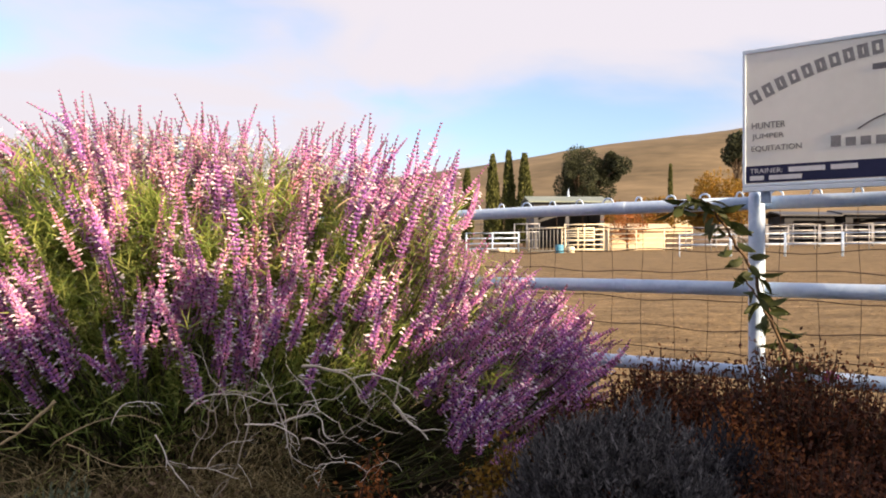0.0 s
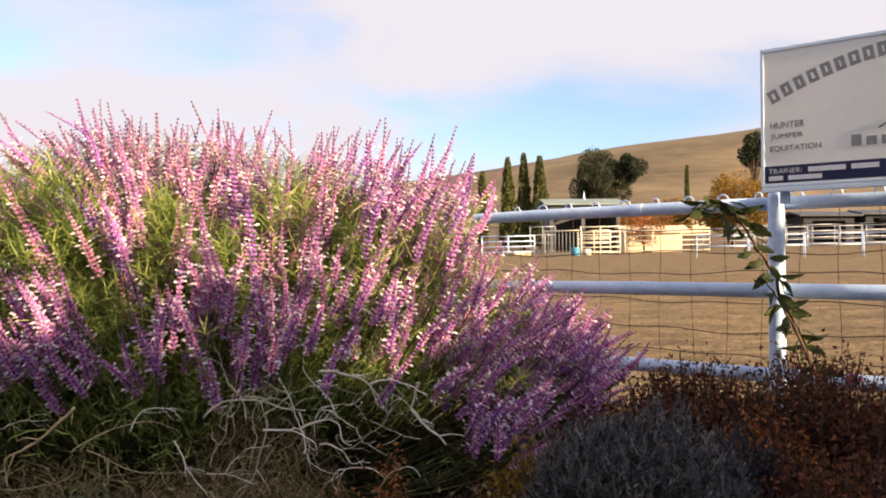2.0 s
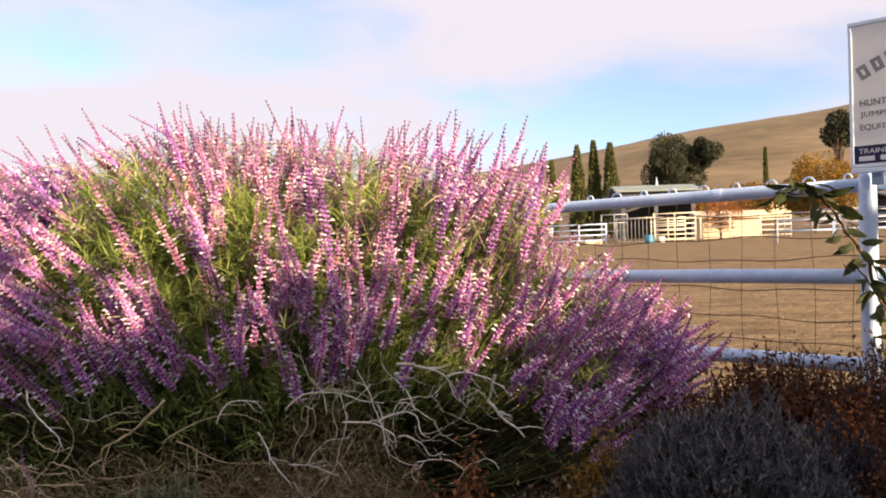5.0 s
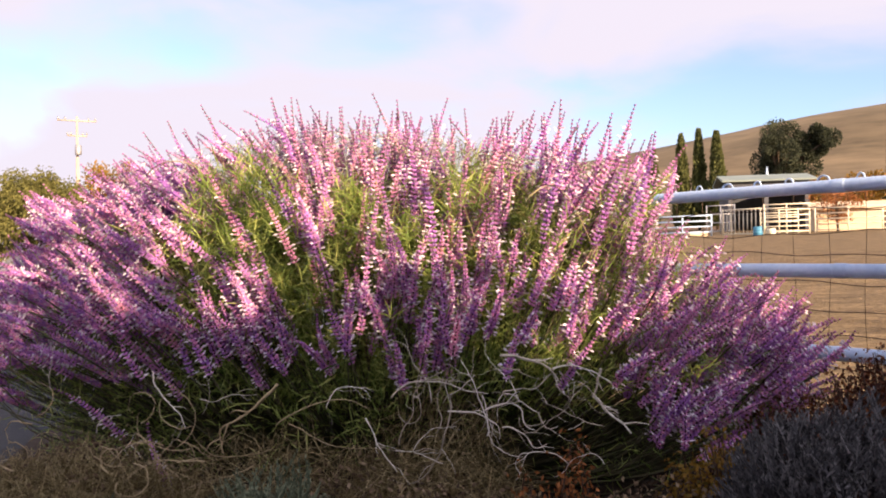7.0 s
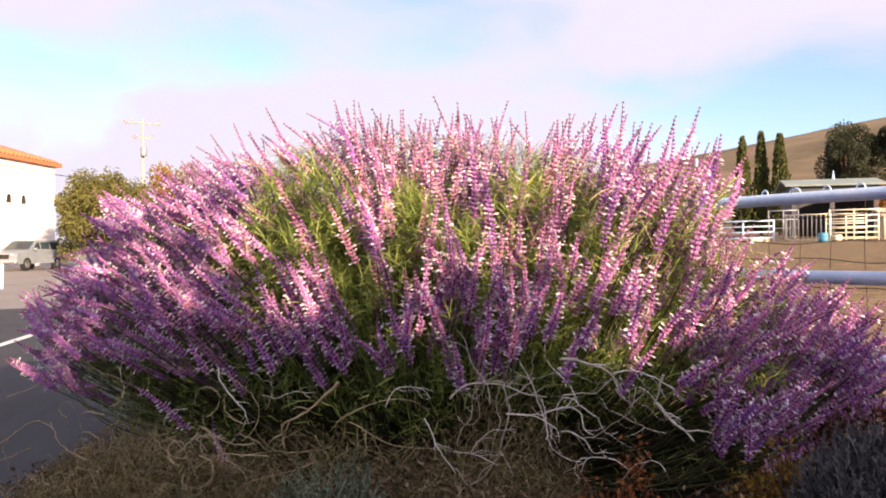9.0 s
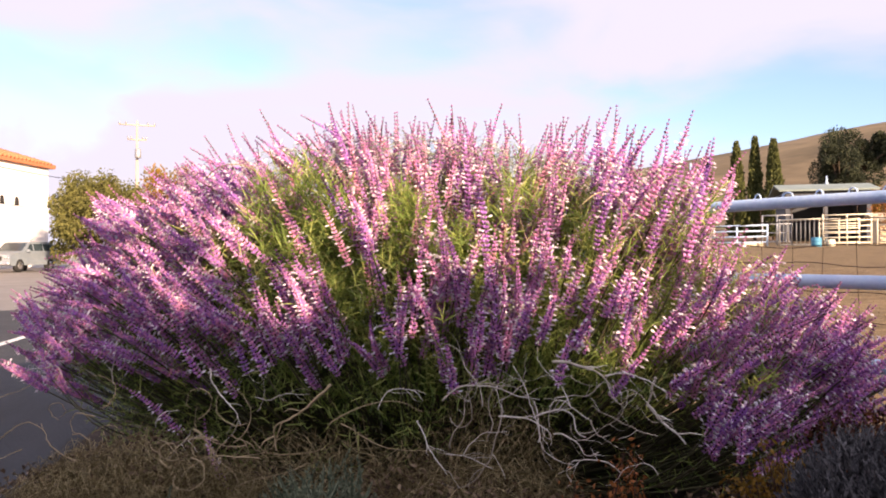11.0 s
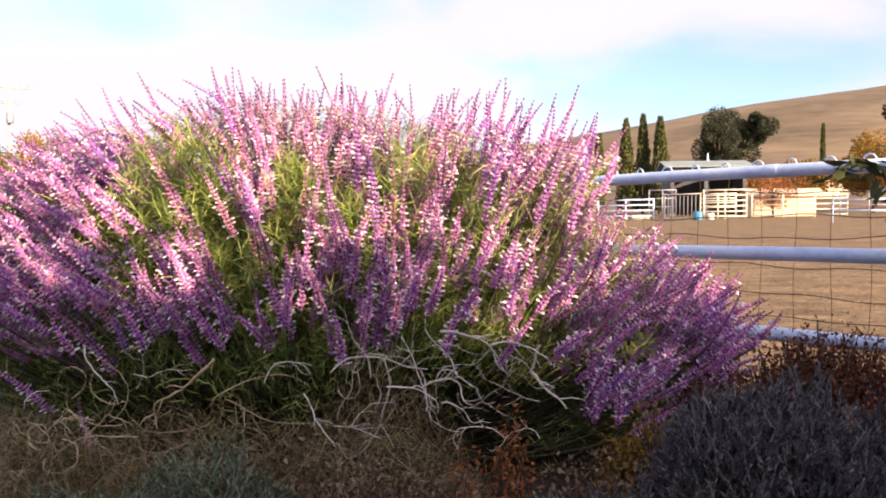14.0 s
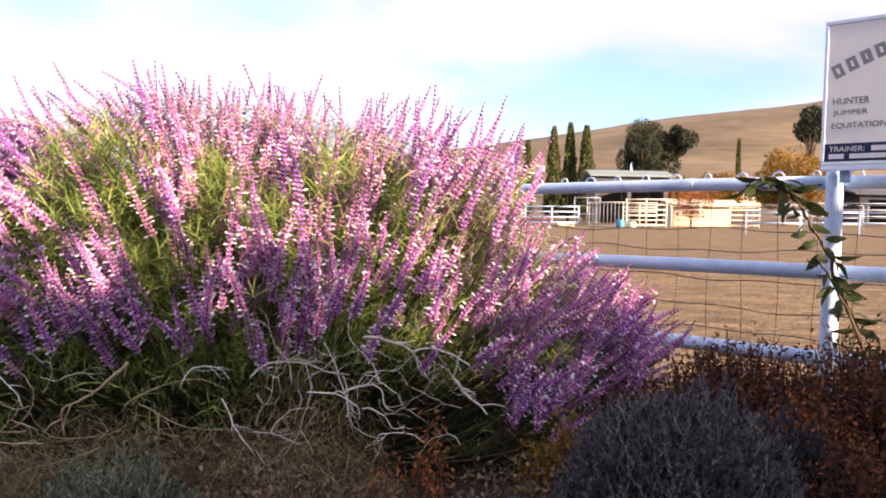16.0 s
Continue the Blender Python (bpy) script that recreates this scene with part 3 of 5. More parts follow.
def dome(u, v, k=1.0):
    """A point of the bush's outline: u round it, v from its skirt (0) to its crown (1)."""
    z = Z_LOW + RZ * k * math.sin(v * math.pi / 2) ** 0.85
    right = max(math.cos(u), 0.0)
    left = max(-math.cos(u), 0.0)
    h = math.cos(v * math.pi / 2) ** (0.75 - 0.1 * right - 0.05 * left)
    h *= 1 - 0.20 * right * math.exp(-((z - 1.62) / 0.22) ** 2)      # drawn in below the right shoulder
    wide = RX * (1 + (0.20 * left + 0.02 * right) * (1 - v))
    return np.array([SAGE[0] + wide * k * h * math.cos(u), SAGE[1] + RY * k * h * math.sin(u), z])


def lean_of(p, more=0.0):
    dx, dy = (p[0] - SAGE[0]) / RX, (p[1] - SAGE[1]) / RY
    low = max(0.0, 1.5 - p[2]) * 0.9
    side = max(-1.8, min(0.95, (1.85 if dx < 0 else 1.0) * dx * (1 + 0.25 * low) - 0.12 + more))
    return unit([side, dy * (0.45 + low * 0.35), 1.0])


# places on the bush's face where leafy shoots stand free of flowers: x, z, half width, half height
LEAFY = ((-1.42, 1.66, 0.20, 0.16), (-1.00, 1.58, 0.09, 0.14), (-0.58, 1.68, 0.09, 0.11), (-0.04, 1.62, 0.10, 0.09), (-0.30, 1.55, 0.07, 0.06))


def face(x, z, k):
    """The bush's front at x and z, drawn in by k."""
    v = math.asin(min(max((z - Z_LOW) / RZ, 0.0), 1.0) ** (1 / 0.85)) * 2 / math.pi
    h = math.cos(v * math.pi / 2) ** 0.75
    return SAGE[1] - RY * k * math.sqrt(max(h * h - ((x - SAGE[0]) / RX) ** 2, 0.03))


def in_leaves(p, d, length):
    """Whether a spike would stand across one of the leafy places."""
    for f in (0.1, 0.4, 0.75):
        q = p - d * length * f
        k = 2.55 / (q[1] - 0.05)
        x, z = q[0] * k, 1.51 + (q[2] - 1.51) * k
        if any(((x - cx) / rx) ** 2 + ((z - cz) / rz) ** 2 < 1 for cx, cz, rx, rz in LEAFY):
            return True
    return False


SKIRT_X = (-3.3, -2.8, -2.2, -1.6, -0.95, -0.75, -0.5, -0.12, 0.05, 0.4, 0.7)
SKIRT_Z = (1.02, 0.92, 1.07, 1.00, 1.02, 1.06, 1.14, 1.09, 0.90, 0.82, 0.92)


def build_sage():
    root = thing("mexican_bush_sage", SAGE[0], SAGE[1], 0.6, "large Mexican bush sage in full purple bloom in the bed", "bush")
    r = np.random.default_rng(21)
    near, far = [], []
    lengths = [q.v[0][:, 2].max() for q in SPIKES]
    # tall spikes of the crown: x, tip height, lean
    crown = [(-1.55, 2.17, -0.75), (-1.36, 2.10, -0.3), (-1.28, 2.06, 0.12), (-1.16, 2.10, 0.1), (-1.06, 2.05, 0.15), (-0.97, 2.08, -0.4), (-0.91, 2.04, -0.25),
             (-0.74, 2.12, 0.25), (-0.62, 2.02, -0.35), (-0.52, 1.99, 0.1), (-0.46, 1.97, 0.0), (-0.40, 2.01, 0.3), (-0.34, 2.03, 0.4), (-0.27, 2.06, 0.42),
             (-0.18, 2.02, 0.45), (-0.04, 1.99, 0.45), (0.02, 2.01, 0.35), (0.17, 1.90, 0.5), (-1.79, 2.06, -0.8), (-1.96, 2.0, -0.95), (-2.03, 2.02, -0.85), (-2.11, 1.95, -1.0)]
    for x, z, k in crown:
        near.append((np.array([x, 2.9 + r.uniform(-0.08, 0.15), z]), unit([k * (1.25 if k < 0 else 1), r.uniform(-0.12, 0.08), 1.0]), int(r.choice([8, 9, 11, 12, 15]))))
    # more of them fanned along the crown's outline
    for i in range(62):
        x, y = r.uniform(-2.2, 0.28), r.uniform(2.65, 3.2)
        z = np.interp(x, [-2.2, -1.95, -1.55, -1.1, -0.7, -0.3, 0.0, 0.28], [1.90, 2.01, 2.12, 2.07, 2.07, 2.03, 1.98, 1.86]) - abs(r.normal()) * 0.09
        k = np.interp(x, [-2.2, -1.6, -0.9, 0.3], [-1.1, -0.7, -0.02, 0.5]) + r.normal() * 0.16
        near.append((np.array([x * y / 2.95, y, 1.5 + (z - 1.5) * y / 2.95]), unit([k, r.uniform(-0.15, 0.1), 1.0]), int(r.choice([8, 9, 10, 11, 12, 13, 15]))))
    # crown tier: tips from the shoulder up, open enough to let the leaves show
    crown_count = 0
    while crown_count < 300:
        u, v = r.uniform(math.pi, 2 * math.pi) + r.normal() * 0.15, r.uniform(0.42, 0.98)
        p = dome(u, v, r.uniform(0.94, 1.06))
        if p[2] < 1.66:
            continue
        d, k = unit(lean_of(p) + r.normal(size=3) * 0.12), int(r.integers(8, 16))
        if in_leaves(p, d, lengths[k]) and r.random() < 0.6:
            continue
        (near if len(near) < 250 else far).append((p, d, k))
        crown_count += 1
    n_back = 0
    while n_back < 60:
        u, v = r.uniform(0.1, math.pi - 0.1), r.uniform(0.2, 0.97)
        p = dome(u, v, r.uniform(0.9, 1.03))
        far.append((p, unit(lean_of(p) + r.normal(size=3) * 0.13), int(r.integers(8, 16))))
        n_back += 1
    # skirt tier: dense, all round the front and both flanks
    count = 0
    while count < 1040:
        u = r.uniform(math.pi * 0.86, math.pi * 2.14)
        v = 0.66 * r.uniform(0.0, 1.0) ** 1.3
        p0 = dome(u, v, r.uniform(0.88, 1.05))
        d0 = unit(lean_of(p0) + r.normal(size=3) * 0.13)
        # two to four spikes to a shoot
        for q in range(int(r.integers(2, 5))):
            p = p0 + r.normal(size=3) * np.array([0.045, 0.04, 0.04])
            flank = abs(p[0] - SAGE[0]) / RX
            top = 1.50 + 0.12 * smooth(p[0], -1.15, -0.9) + (0.55 if p[0] < SAGE[0] else 0.27) * smooth(flank, 0.36, 0.62) + 0.04 * math.sin(p[0] * 9)
            if p[2] > top + r.normal() * 0.03:
                continue
            d = unit(d0 + r.normal(size=3) * 0.09)
            k = int(r.integers(0, 8)) if r.random() < 0.8 else int(r.integers(8, 16))
            foot = p - d * lengths[k]
            if foot[2] < np.interp(foot[0], SKIRT_X, SKIRT_Z) - 0.04 + r.normal() * 0.035 and (k > 7 or r.random() < 0.97):
                continue
            if in_leaves(p, d, lengths[k]) and r.random() < 0.7:
                continue
            (near if len(near) < 300 and r.random() < 0.25 and p[1] < 3.1 else far).append((p, d, k))
            count += 1
    mats = [M_CALYX, M_COROLLA, M_SAGESTEM, M_TIPBUD]
    meshes = [s.mesh("flower_spike", mats, False) for s in SPIKES]
    for p, d, k in near:
        q = Vector(p) - Vector(d) * lengths[k]
        ob = new("flower_spike", meshes[k])
        turn = Vector(d).to_track_quat("Z", "Y").to_matrix().to_4x4() @ Matrix.Rotation(r.uniform(0, 6.28), 4, "Z")
        hang(ob, root)
        ob.matrix_basis = Matrix.Translation(q) @ turn
    g = Geo()
    for p, d, k in far:
        s = SPIKES[k]
        q = Vector(p) - Vector(d) * lengths[k]
        m = np.array((Matrix.Translation(q) @ Vector(d).to_track_quat("Z", "Y").to_matrix().to_4x4() @ Matrix.Rotation(r.uniform(0, 6.28), 4, "Z")))
        vv, ff, sl = np.concatenate(s.v), np.concatenate(s.f), np.concatenate(s.m)
        g.v.append(vv @ m[:3, :3].T + m[:3, 3])
        g.f.append(ff + g.n)
        g.m.append(sl)
        g.n += len(vv)
    part("flower_mass", g, [M_CALYX_MASS, M_COROLLA, M_SAGESTEM, M_TIPBUD], root, "purple flower spikes massed behind", smooth=False, kind="stuff")
    # stems, from the crown of the root to each spike
    g = Geo()
    leaf_at, leaf_way, leaf_size = [], [], []
    for p, d, k in near + far:
        tip = p - d * lengths[k] * 0.97
        base = np.array([SAGE[0] + (tip[0] - SAGE[0]) * 0.45 + r.normal() * 0.05, SAGE[1] + (tip[1] - SAGE[1]) * 0.4 + r.normal() * 0.05, 0.62])
        mid = tip - d * 0.45 * np.linalg.norm(tip - base) * np.array([1.0, 1.0, 0.9])
        ts = np.linspace(0, 1, 6)
        pts = [(1 - t) ** 2 * base + 2 * t * (1 - t) * mid + t * t * tip for t in ts]
        g.add(tube(pts, np.linspace(0.0045, 0.0026, 6), 4, False))
        for j in range(9):
            t = r.uniform(0.35, 0.99)
            c = (1 - t) ** 2 * base + 2 * t * (1 - t) * mid + t * t * tip
            a = r.uniform(0, 6.28)
            leaf_at.append(c)
            leaf_way.append(unit([math.cos(a), math.sin(a), r.uniform(0.0, 0.9)]) + d * 0.3)
            leaf_size.append(r.uniform(0.025, 0.06))
    part("stem_tangle", g, M_SAGESTEM, root, "thin green and tan stems", kind="stuff")
    # wispy pale stems over the crown
    g = Geo()
    for i in range(900):
        x = min(max(r.normal(-1.05, 0.55), -2.0), 0.0)
        p = np.array([x, r.uniform(2.65, 3.1), 1.97 - 0.16 * (x + 1.1) ** 2 - abs(r.normal()) * 0.09])
        a, ln = r.uniform(0, 6.28), r.uniform(0.04, 0.10)
        d = unit([math.cos(a), 0.5 * math.sin(a), r.uniform(0.1, 0.9)])
        g.add(tube([p - d * ln, p + r.normal(size=3) * 0.012, p + d * ln * 0.7 - np.array([0, 0, 0.03])], [0.0012, 0.001, 0.0006], 3, False))
    part("wispy_haze", g, M_WISP, root, "thin pale grey-green stems", kind="stuff")
    # leafy shoots: the body of the bush, clumped, and fuller towards its shoulders
    for c in range(1400):
        u, v = r.uniform(0, 2 * math.pi), r.uniform(0, 0.95) ** 0.85
        if math.sin(u) > 0.3 and r.random() < 0.5:
            continue
        high = smooth(v, 0.25, 0.45)
        k = r.uniform(0.5, 0.76) + 0.115 * high * (0.6 + 0.4 * math.sin(u * 7 + v * 11)) - 0.12 * smooth(v, 0.55, 0.85)
        p = dome(u, v, k)
        d0 = lean_of(p)
        for q in range(5):
            p1 = p + r.normal(size=3) * np.array([0.05, 0.05, 0.03])
            a = r.uniform(0, 6.28)
            for j in range(8):
                leaf_at.append(p1 + d0 * j * 0.014 + r.normal(size=3) * 0.006)
                a += 2.4
                leaf_way.append(np.array([math.cos(a), math.sin(a), 0.35 + r.uniform(-0.4, 0.5)]) + d0 * 0.45)
                leaf_size.append(r.uniform(0.032, 0.075))
    # full clumps of long arching leaves where the flowers stand apart
    for cx, cz, rx, rz in LEAFY:
        for c in range(int(rx * rz * 3400)):
            a, q = r.uniform(0, 6.28), math.sqrt(r.uniform(0, 1.25))
            x, z = cx + rx * q * math.cos(a), cz + rz * q * math.sin(a)
            p = np.array([x, face(x, z, r.uniform(0.62, 0.84)), z])
            d0 = unit(lean_of(p) + r.normal(size=3) * 0.25)
            a = r.uniform(0, 6.28)
            for j in range(12):
                leaf_at.append(p + d0 * (j - 5) * 0.011 + r.normal(size=3) * 0.004)
                a += 2.4
                leaf_way.append(np.array([math.cos(a), math.sin(a), 0.5 + r.uniform(-0.3, 0.5)]) + d0 * 0.5)
                leaf_size.append(r.uniform(0.035, 0.08))
    # dark leafy heart of the bush
    for c in range(650):
        p = dome(r.uniform(math.pi * 0.9, math.pi * 2.1), r.uniform(0.0, 0.45), r.uniform(0.25, 0.6))
        for j in range(40):
            leaf_at.append(p + r.normal(size=3) * np.array([0.07, 0.06, 0.08]))
            leaf_way.append(r.normal(size=3) + np.array([0, -0.3, 0.8]))
            leaf_size.append(r.uniform(0.03, 0.06))
    # leafy stems between the spikes of the skirt
    for c in range(900):
        p = dome(r.uniform(math.pi * 0.9, math.pi * 2.1), r.uniform(0.05, 0.5), r.uniform(0.70, 0.90))
        if p[2] < np.interp(p[0], SKIRT_X, SKIRT_Z) - 0.12:
            continue
        d0 = unit(lean_of(p) + r.normal(size=3) * 0.2)
        a = r.uniform(0, 6.28)
        for j in range(14):
            leaf_at.append(p + d0 * (j - 7) * 0.012 + r.normal(size=3) * 0.006)
            a += 2.4
            leaf_way.append(np.array([math.cos(a), math.sin(a), 0.4 + r.uniform(-0.5, 0.5)]) + d0 * 0.5)
            leaf_size.append(r.uniform(0.03, 0.07))
    # dim leafy underside of the far flank
    for c in range(300):
        p = np.array([r.uniform(-2.4, -1.5), r.uniform(2.75, 3.3), r.uniform(0.62, 1.05)])
        for j in range(30):
            leaf_at.append(p + r.normal(size=3) * np.array([0.07, 0.06, 0.07]))
            leaf_way.append(r.normal(size=3) + np.array([-0.4, -0.2, 0.5]))
            leaf_size.append(r.uniform(0.03, 0.065))
    # strap-like leaves hanging below the skirt
    for c in range(300):
        u = r.uniform(math.pi * 0.9, math.pi * 2.1)
        k = r.uniform(0.72, 0.97)
        p = np.array([SAGE[0] + RX * k * math.cos(u), SAGE[1] + RY * k * math.sin(u), r.uniform(0.74, 1.12)])
        if -0.8 < p[0] < 0.1 and p[2] < 1.06:
            continue
        for j in range(9):
            leaf_at.append(p + r.normal(size=3) * 0.03)
            leaf_way.append(np.array([r.normal() * 0.6 + math.cos(u) * 0.4, r.normal() * 0.5 + math.sin(u) * 0.4, r.uniform(-0.3, 1.0)]))
            leaf_size.append(r.uniform(0.03, 0.065))
    # tan arching dead stems among the leaves
    for x, z, dx in ((-1.80, 1.74, 0.28), (-0.72, 1.62, 0.20), (-0.35, 1.60, 0.22)):
        pts = [(x + dx * t, 2.62 + 0.05 * math.sin(t * 5 + x), z + 0.16 * math.sin(t * 2.6 + 0.4) - 0.10 * t) for t in np.linspace(0, 1, 12)]
        part("dry_stem", Geo().add(tube(pts, np.linspace(0.0026, 0.0014, 12), 5)), M_DEADSTEM, root, "dry tan arching stem")
    n = len(leaf_at)
    g = Geo().add(scatter(blade_shape(0.075, 0.9), leaf_at, leaf_way, r.uniform(0, 6.28, n), np.array(leaf_size)))
    part("foliage", g, M_SAGELEAF, root, "narrow grey-green and yellow-green leaves", kind="stuff")


build_sage()


# ---- low plants of the bed ----
def mound(name, x, y, z0, rx, ry, rz, count, mat, label, category, length, width, seed, up=1.2, jitter=0.12, blade=0.22, lumpy=0.34):
    """A low shrub of many upright leafy shoots over a mound."""
    r = np.random.default_rng(seed)
    root = thing(name, x, y, z0, label, category)
    at, way, size = [], [], []
    sg = Geo()
    for i in range(count):
        a, q = r.uniform(0, 6.28), math.sqrt(r.uniform(0, 1))
        dx, dy = q * math.cos(a), q * math.sin(a)
        top = np.array([x + dx * rx, y + dy * ry, z0 + rz * math.sqrt(max(1 - q * q * 0.92, 0.02)) * r.uniform(0.78, 1.06) * (0.94 + lumpy * noise.noise((dx * 2.1 + seed, dy * 2.1, 0.0)))])
        d = unit([dx * 0.7 + r.normal() * jitter, dy * 0.7 + r.normal() * jitter, up])
        ln = length * r.uniform(0.7, 1.25)
        foot = top - d * ln * 1.2
        sg.add(tube([foot, top], [0.0025, 0.0012], 3, False))
        m = 13
        for j in range(m):
            t = j / (m - 1)
            b = r.uniform(0, 6.28)
            at.append(top - d * ln * (1 - t))
            way.append(d * (0.9 + t) + 1.0 * np.array([math.cos(b), math.sin(b), 0.0]))
            size.append(width * r.uniform(0.7, 1.2) * (1 - 0.45 * t))
    part("stem_tangle", sg, mat, root, kind="stuff")
    part("foliage", Geo().add(scatter(blade_shape(blade, 0.15), at, way, r.uniform(0, 6.28, len(at)), size)), mat, root, kind="stuff")
    return root


mound("lavender", 0.50, 2.05, 0.50, 0.38, 0.27, 0.66, 2300, M_LAVENDER, "grey lavender bush with faded flower stalks in the bed", "shrub", 0.052, 0.018, 31, 1.1, 0.34, 0.32, 0.10)
mound("lavender", 0.14, 1.86, 0.48, 0.30, 0.20, 0.40, 1000, M_LAVENDER, "small grey lavender bush beside a taller one", "shrub", 0.050, 0.017, 32, 1.1, 0.34, 0.32, 0.2)
mound("lavender", 0.82, 2.25, 0.55, 0.22, 0.22, 0.50, 380, M_SHADED_LAV, "lavender bush coloured darker for shade between rust shrubs", "shrub", 0.08, 0.021, 33, 1.1, 0.35, 0.32)
mound("santolina", -0.98, 1.97, 0.50, 0.34, 0.18, 0.40, 620, M_GREYGREEN, "low grey-green shrub at the edge of the bed", "shrub", 0.085, 0.020, 34, 0.9, 0.35, 0.4)
mound("santolina", -1.38, 1.94, 0.46, 0.30, 0.14, 0.31, 420, M_GREYGREEN, "low dark green shrub at the edge of the bed", "shrub", 0.08, 0.020, 35, 0.9, 0.35, 0.4)
mound("santolina", -1.85, 1.92, 0.46, 0.28, 0.16, 0.26, 280, M_GREYGREEN, "low dark green shrub at the edge of the bed", "shrub", 0.08, 0.020, 36, 0.9, 0.35, 0.4)
mound("santolina", -0.06, 2.06, 0.50, 0.16, 0.12, 0.30, 160, M_GREYGREEN, "small blue-green shrub among orange leaves", "shrub", 0.08, 0.020, 37, 1.0, 0.35, 0.4)



def rust_shrub(x, y, z0, rx, ry, rz, count, seed, mat=M_RUST, label="rust-brown dried shrub in front of the fence"):
    r = np.random.default_rng(seed)
    root = thing("rust_shrub", x, y, z0, label, "shrub", "rust shrubs")
    sg, at, way, size = Geo(), [], [], []
    for i in range(count):
        a, q = r.uniform(0, 6.28), math.sqrt(r.uniform(0, 1))
        top = np.array([x + q * math.cos(a) * rx, y + q * math.sin(a) * ry, z0 + rz * math.sqrt(max(1 - q * q * 0.9, 0.03)) * r.uniform(0.72, 1.08)])
        foot = np.array([x + (top[0] - x) * 0.35, y + (top[1] - y) * 0.35, z0])
        mid = (foot + top) / 2 + r.normal(size=3) * 0.03
        sg.add(tube([foot, mid, top], [0.004, 0.003, 0.0015], 4, False))
        for j in range(60):
            t = r.uniform(0.3, 1.0)
            at.append(foot * (1 - t) + top * t + r.normal(size=3) * 0.03)
            way.append(r.normal(size=3) + np.array([0, 0, 0.5]))
            size.append(r.uniform(0.010, 0.024))
    part("stem_tangle", sg, M_RUSTSTEM, root, kind="stuff")
    part("foliage", Geo().add(scatter(spray_shape(), at, way, r.uniform(0, 6.28, len(at)), size)), mat, root, kind="stuff")


rust_shrub(1.25, 2.62, 0.58, 0.42, 0.30, 0.62, 380, 41)
rust_shrub(0.88, 2.80, 0.60, 0.40, 0.26, 0.54, 380, 42)
rust_shrub(0.98, 2.45, 0.58, 0.20, 0.16, 0.44, 110, 49, M_ORANGE, "small shrub with orange autumn leaves among rust shrubs")
rust_shrub(1.05, 2.12, 0.52, 0.36, 0.28, 0.46, 260, 43)
rust_shrub(1.72, 2.50, 0.56, 0.40, 0.32, 0.52, 260, 44)
rust_shrub(1.55, 1.95, 0.50, 0.34, 0.28, 0.42, 200, 45)
rust_shrub(0.54, 2.75, 0.60, 0.24, 0.20, 0.40, 190, 46)
rust_shrub(0.24, 2.36, 0.56, 0.16, 0.10, 0.40, 80, 52, M_AUTUMN, "small olive and orange leafy shrub under the sage")
rust_shrub(-0.16, 2.18, 0.64, 0.05, 0.04, 0.36, 6, 47, M_ORANGE, "small shrub with orange autumn leaves below the sage")
rust_shrub(-0.28, 2.08, 0.58, 0.04, 0.04, 0.36, 4, 50, M_ORANGE, "sparse stem of orange autumn leaves below the sage")
rust_shrub(-0.46, 1.92, 0.50, 0.38, 0.15, 0.36, 330, 48, M_LITTER, "low rust-brown shrub at the edge of the bed")


def dry_mat(name, x, y, z0, rx, ry, rz, count, seed, label):
    """Tangled dry straw, long thin arcs."""
    r = np.random.default_rng(seed)
    g = Geo()
    for i in range(count):
        a, q = r.uniform(0, 6.28), math.sqrt(r.uniform(0, 1))
        c = np.array([x + q * math.cos(a) * rx, y + q * math.sin(a) * ry, z0 + rz * (1 - q * q) * r.uniform(0.3, 1.0)])
        d = unit([r.normal(), r.normal() * 0.7, r.normal() * 0.35])
        ln = r.uniform(0.05, 0.19)
        sag = np.array([0, 0, r.uniform(-0.05, 0.08)])
        g.add(tube([c - d * ln * 0.5, c + sag + r.normal(size=3) * 0.025, c + d * ln * 0.5], [0.0007, 0.0009, 0.0005], 3, False))
    single(name, g, M_STRAW, label, "dry grass", kind="stuff")


dry_mat("dry_grass", -1.76, 2.12, 0.50, 0.62, 0.40, 0.36, 9500, 51, "tangled tan dry grass under the sage")
dry_mat("dry_grass", -1.1, 2.25, 0.52, 0.70, 0.30, 0.40, 3000, 52, "tangled dry stalks and litter under the sage")
dry_mat("dry_grass", -0.62, 2.26, 0.52, 0.45, 0.25, 0.40, 1500, 53, "dark dry stalks and litter below the flowers")
dry_mat("dry_grass", -0.62, 2.46, 0.62, 0.34, 0.14, 0.48, 1000, 54, "brown thicket of dead stalks in the hollow under the sage")


# crumbled dead leaves over the bed
r_l = np.random.default_rng(19)
n = 9000
lx, ly = r_l.uniform(-2.4, 0.3, n), r_l.uniform(1.85, 2.5, n)
lz = 0.56 + 0.30 * r_l.uniform(0, 1, n) ** 0.7 * np.clip((ly - 1.75) / 0.3, 0.3, 1.0) * (0.75 + 0.25 * np.sin(lx * 6.0))
litter = scatter(spray_shape(), np.stack([lx, ly, lz], 1), r_l.normal(size=(n, 3)), r_l.uniform(0, 6.28, n), r_l.uniform(0.010, 0.028, n))
single("leaf_litter", Geo().add(litter), M_LITTER, "crumbled brown dead leaves under the sage", "dead leaves", kind="stuff")


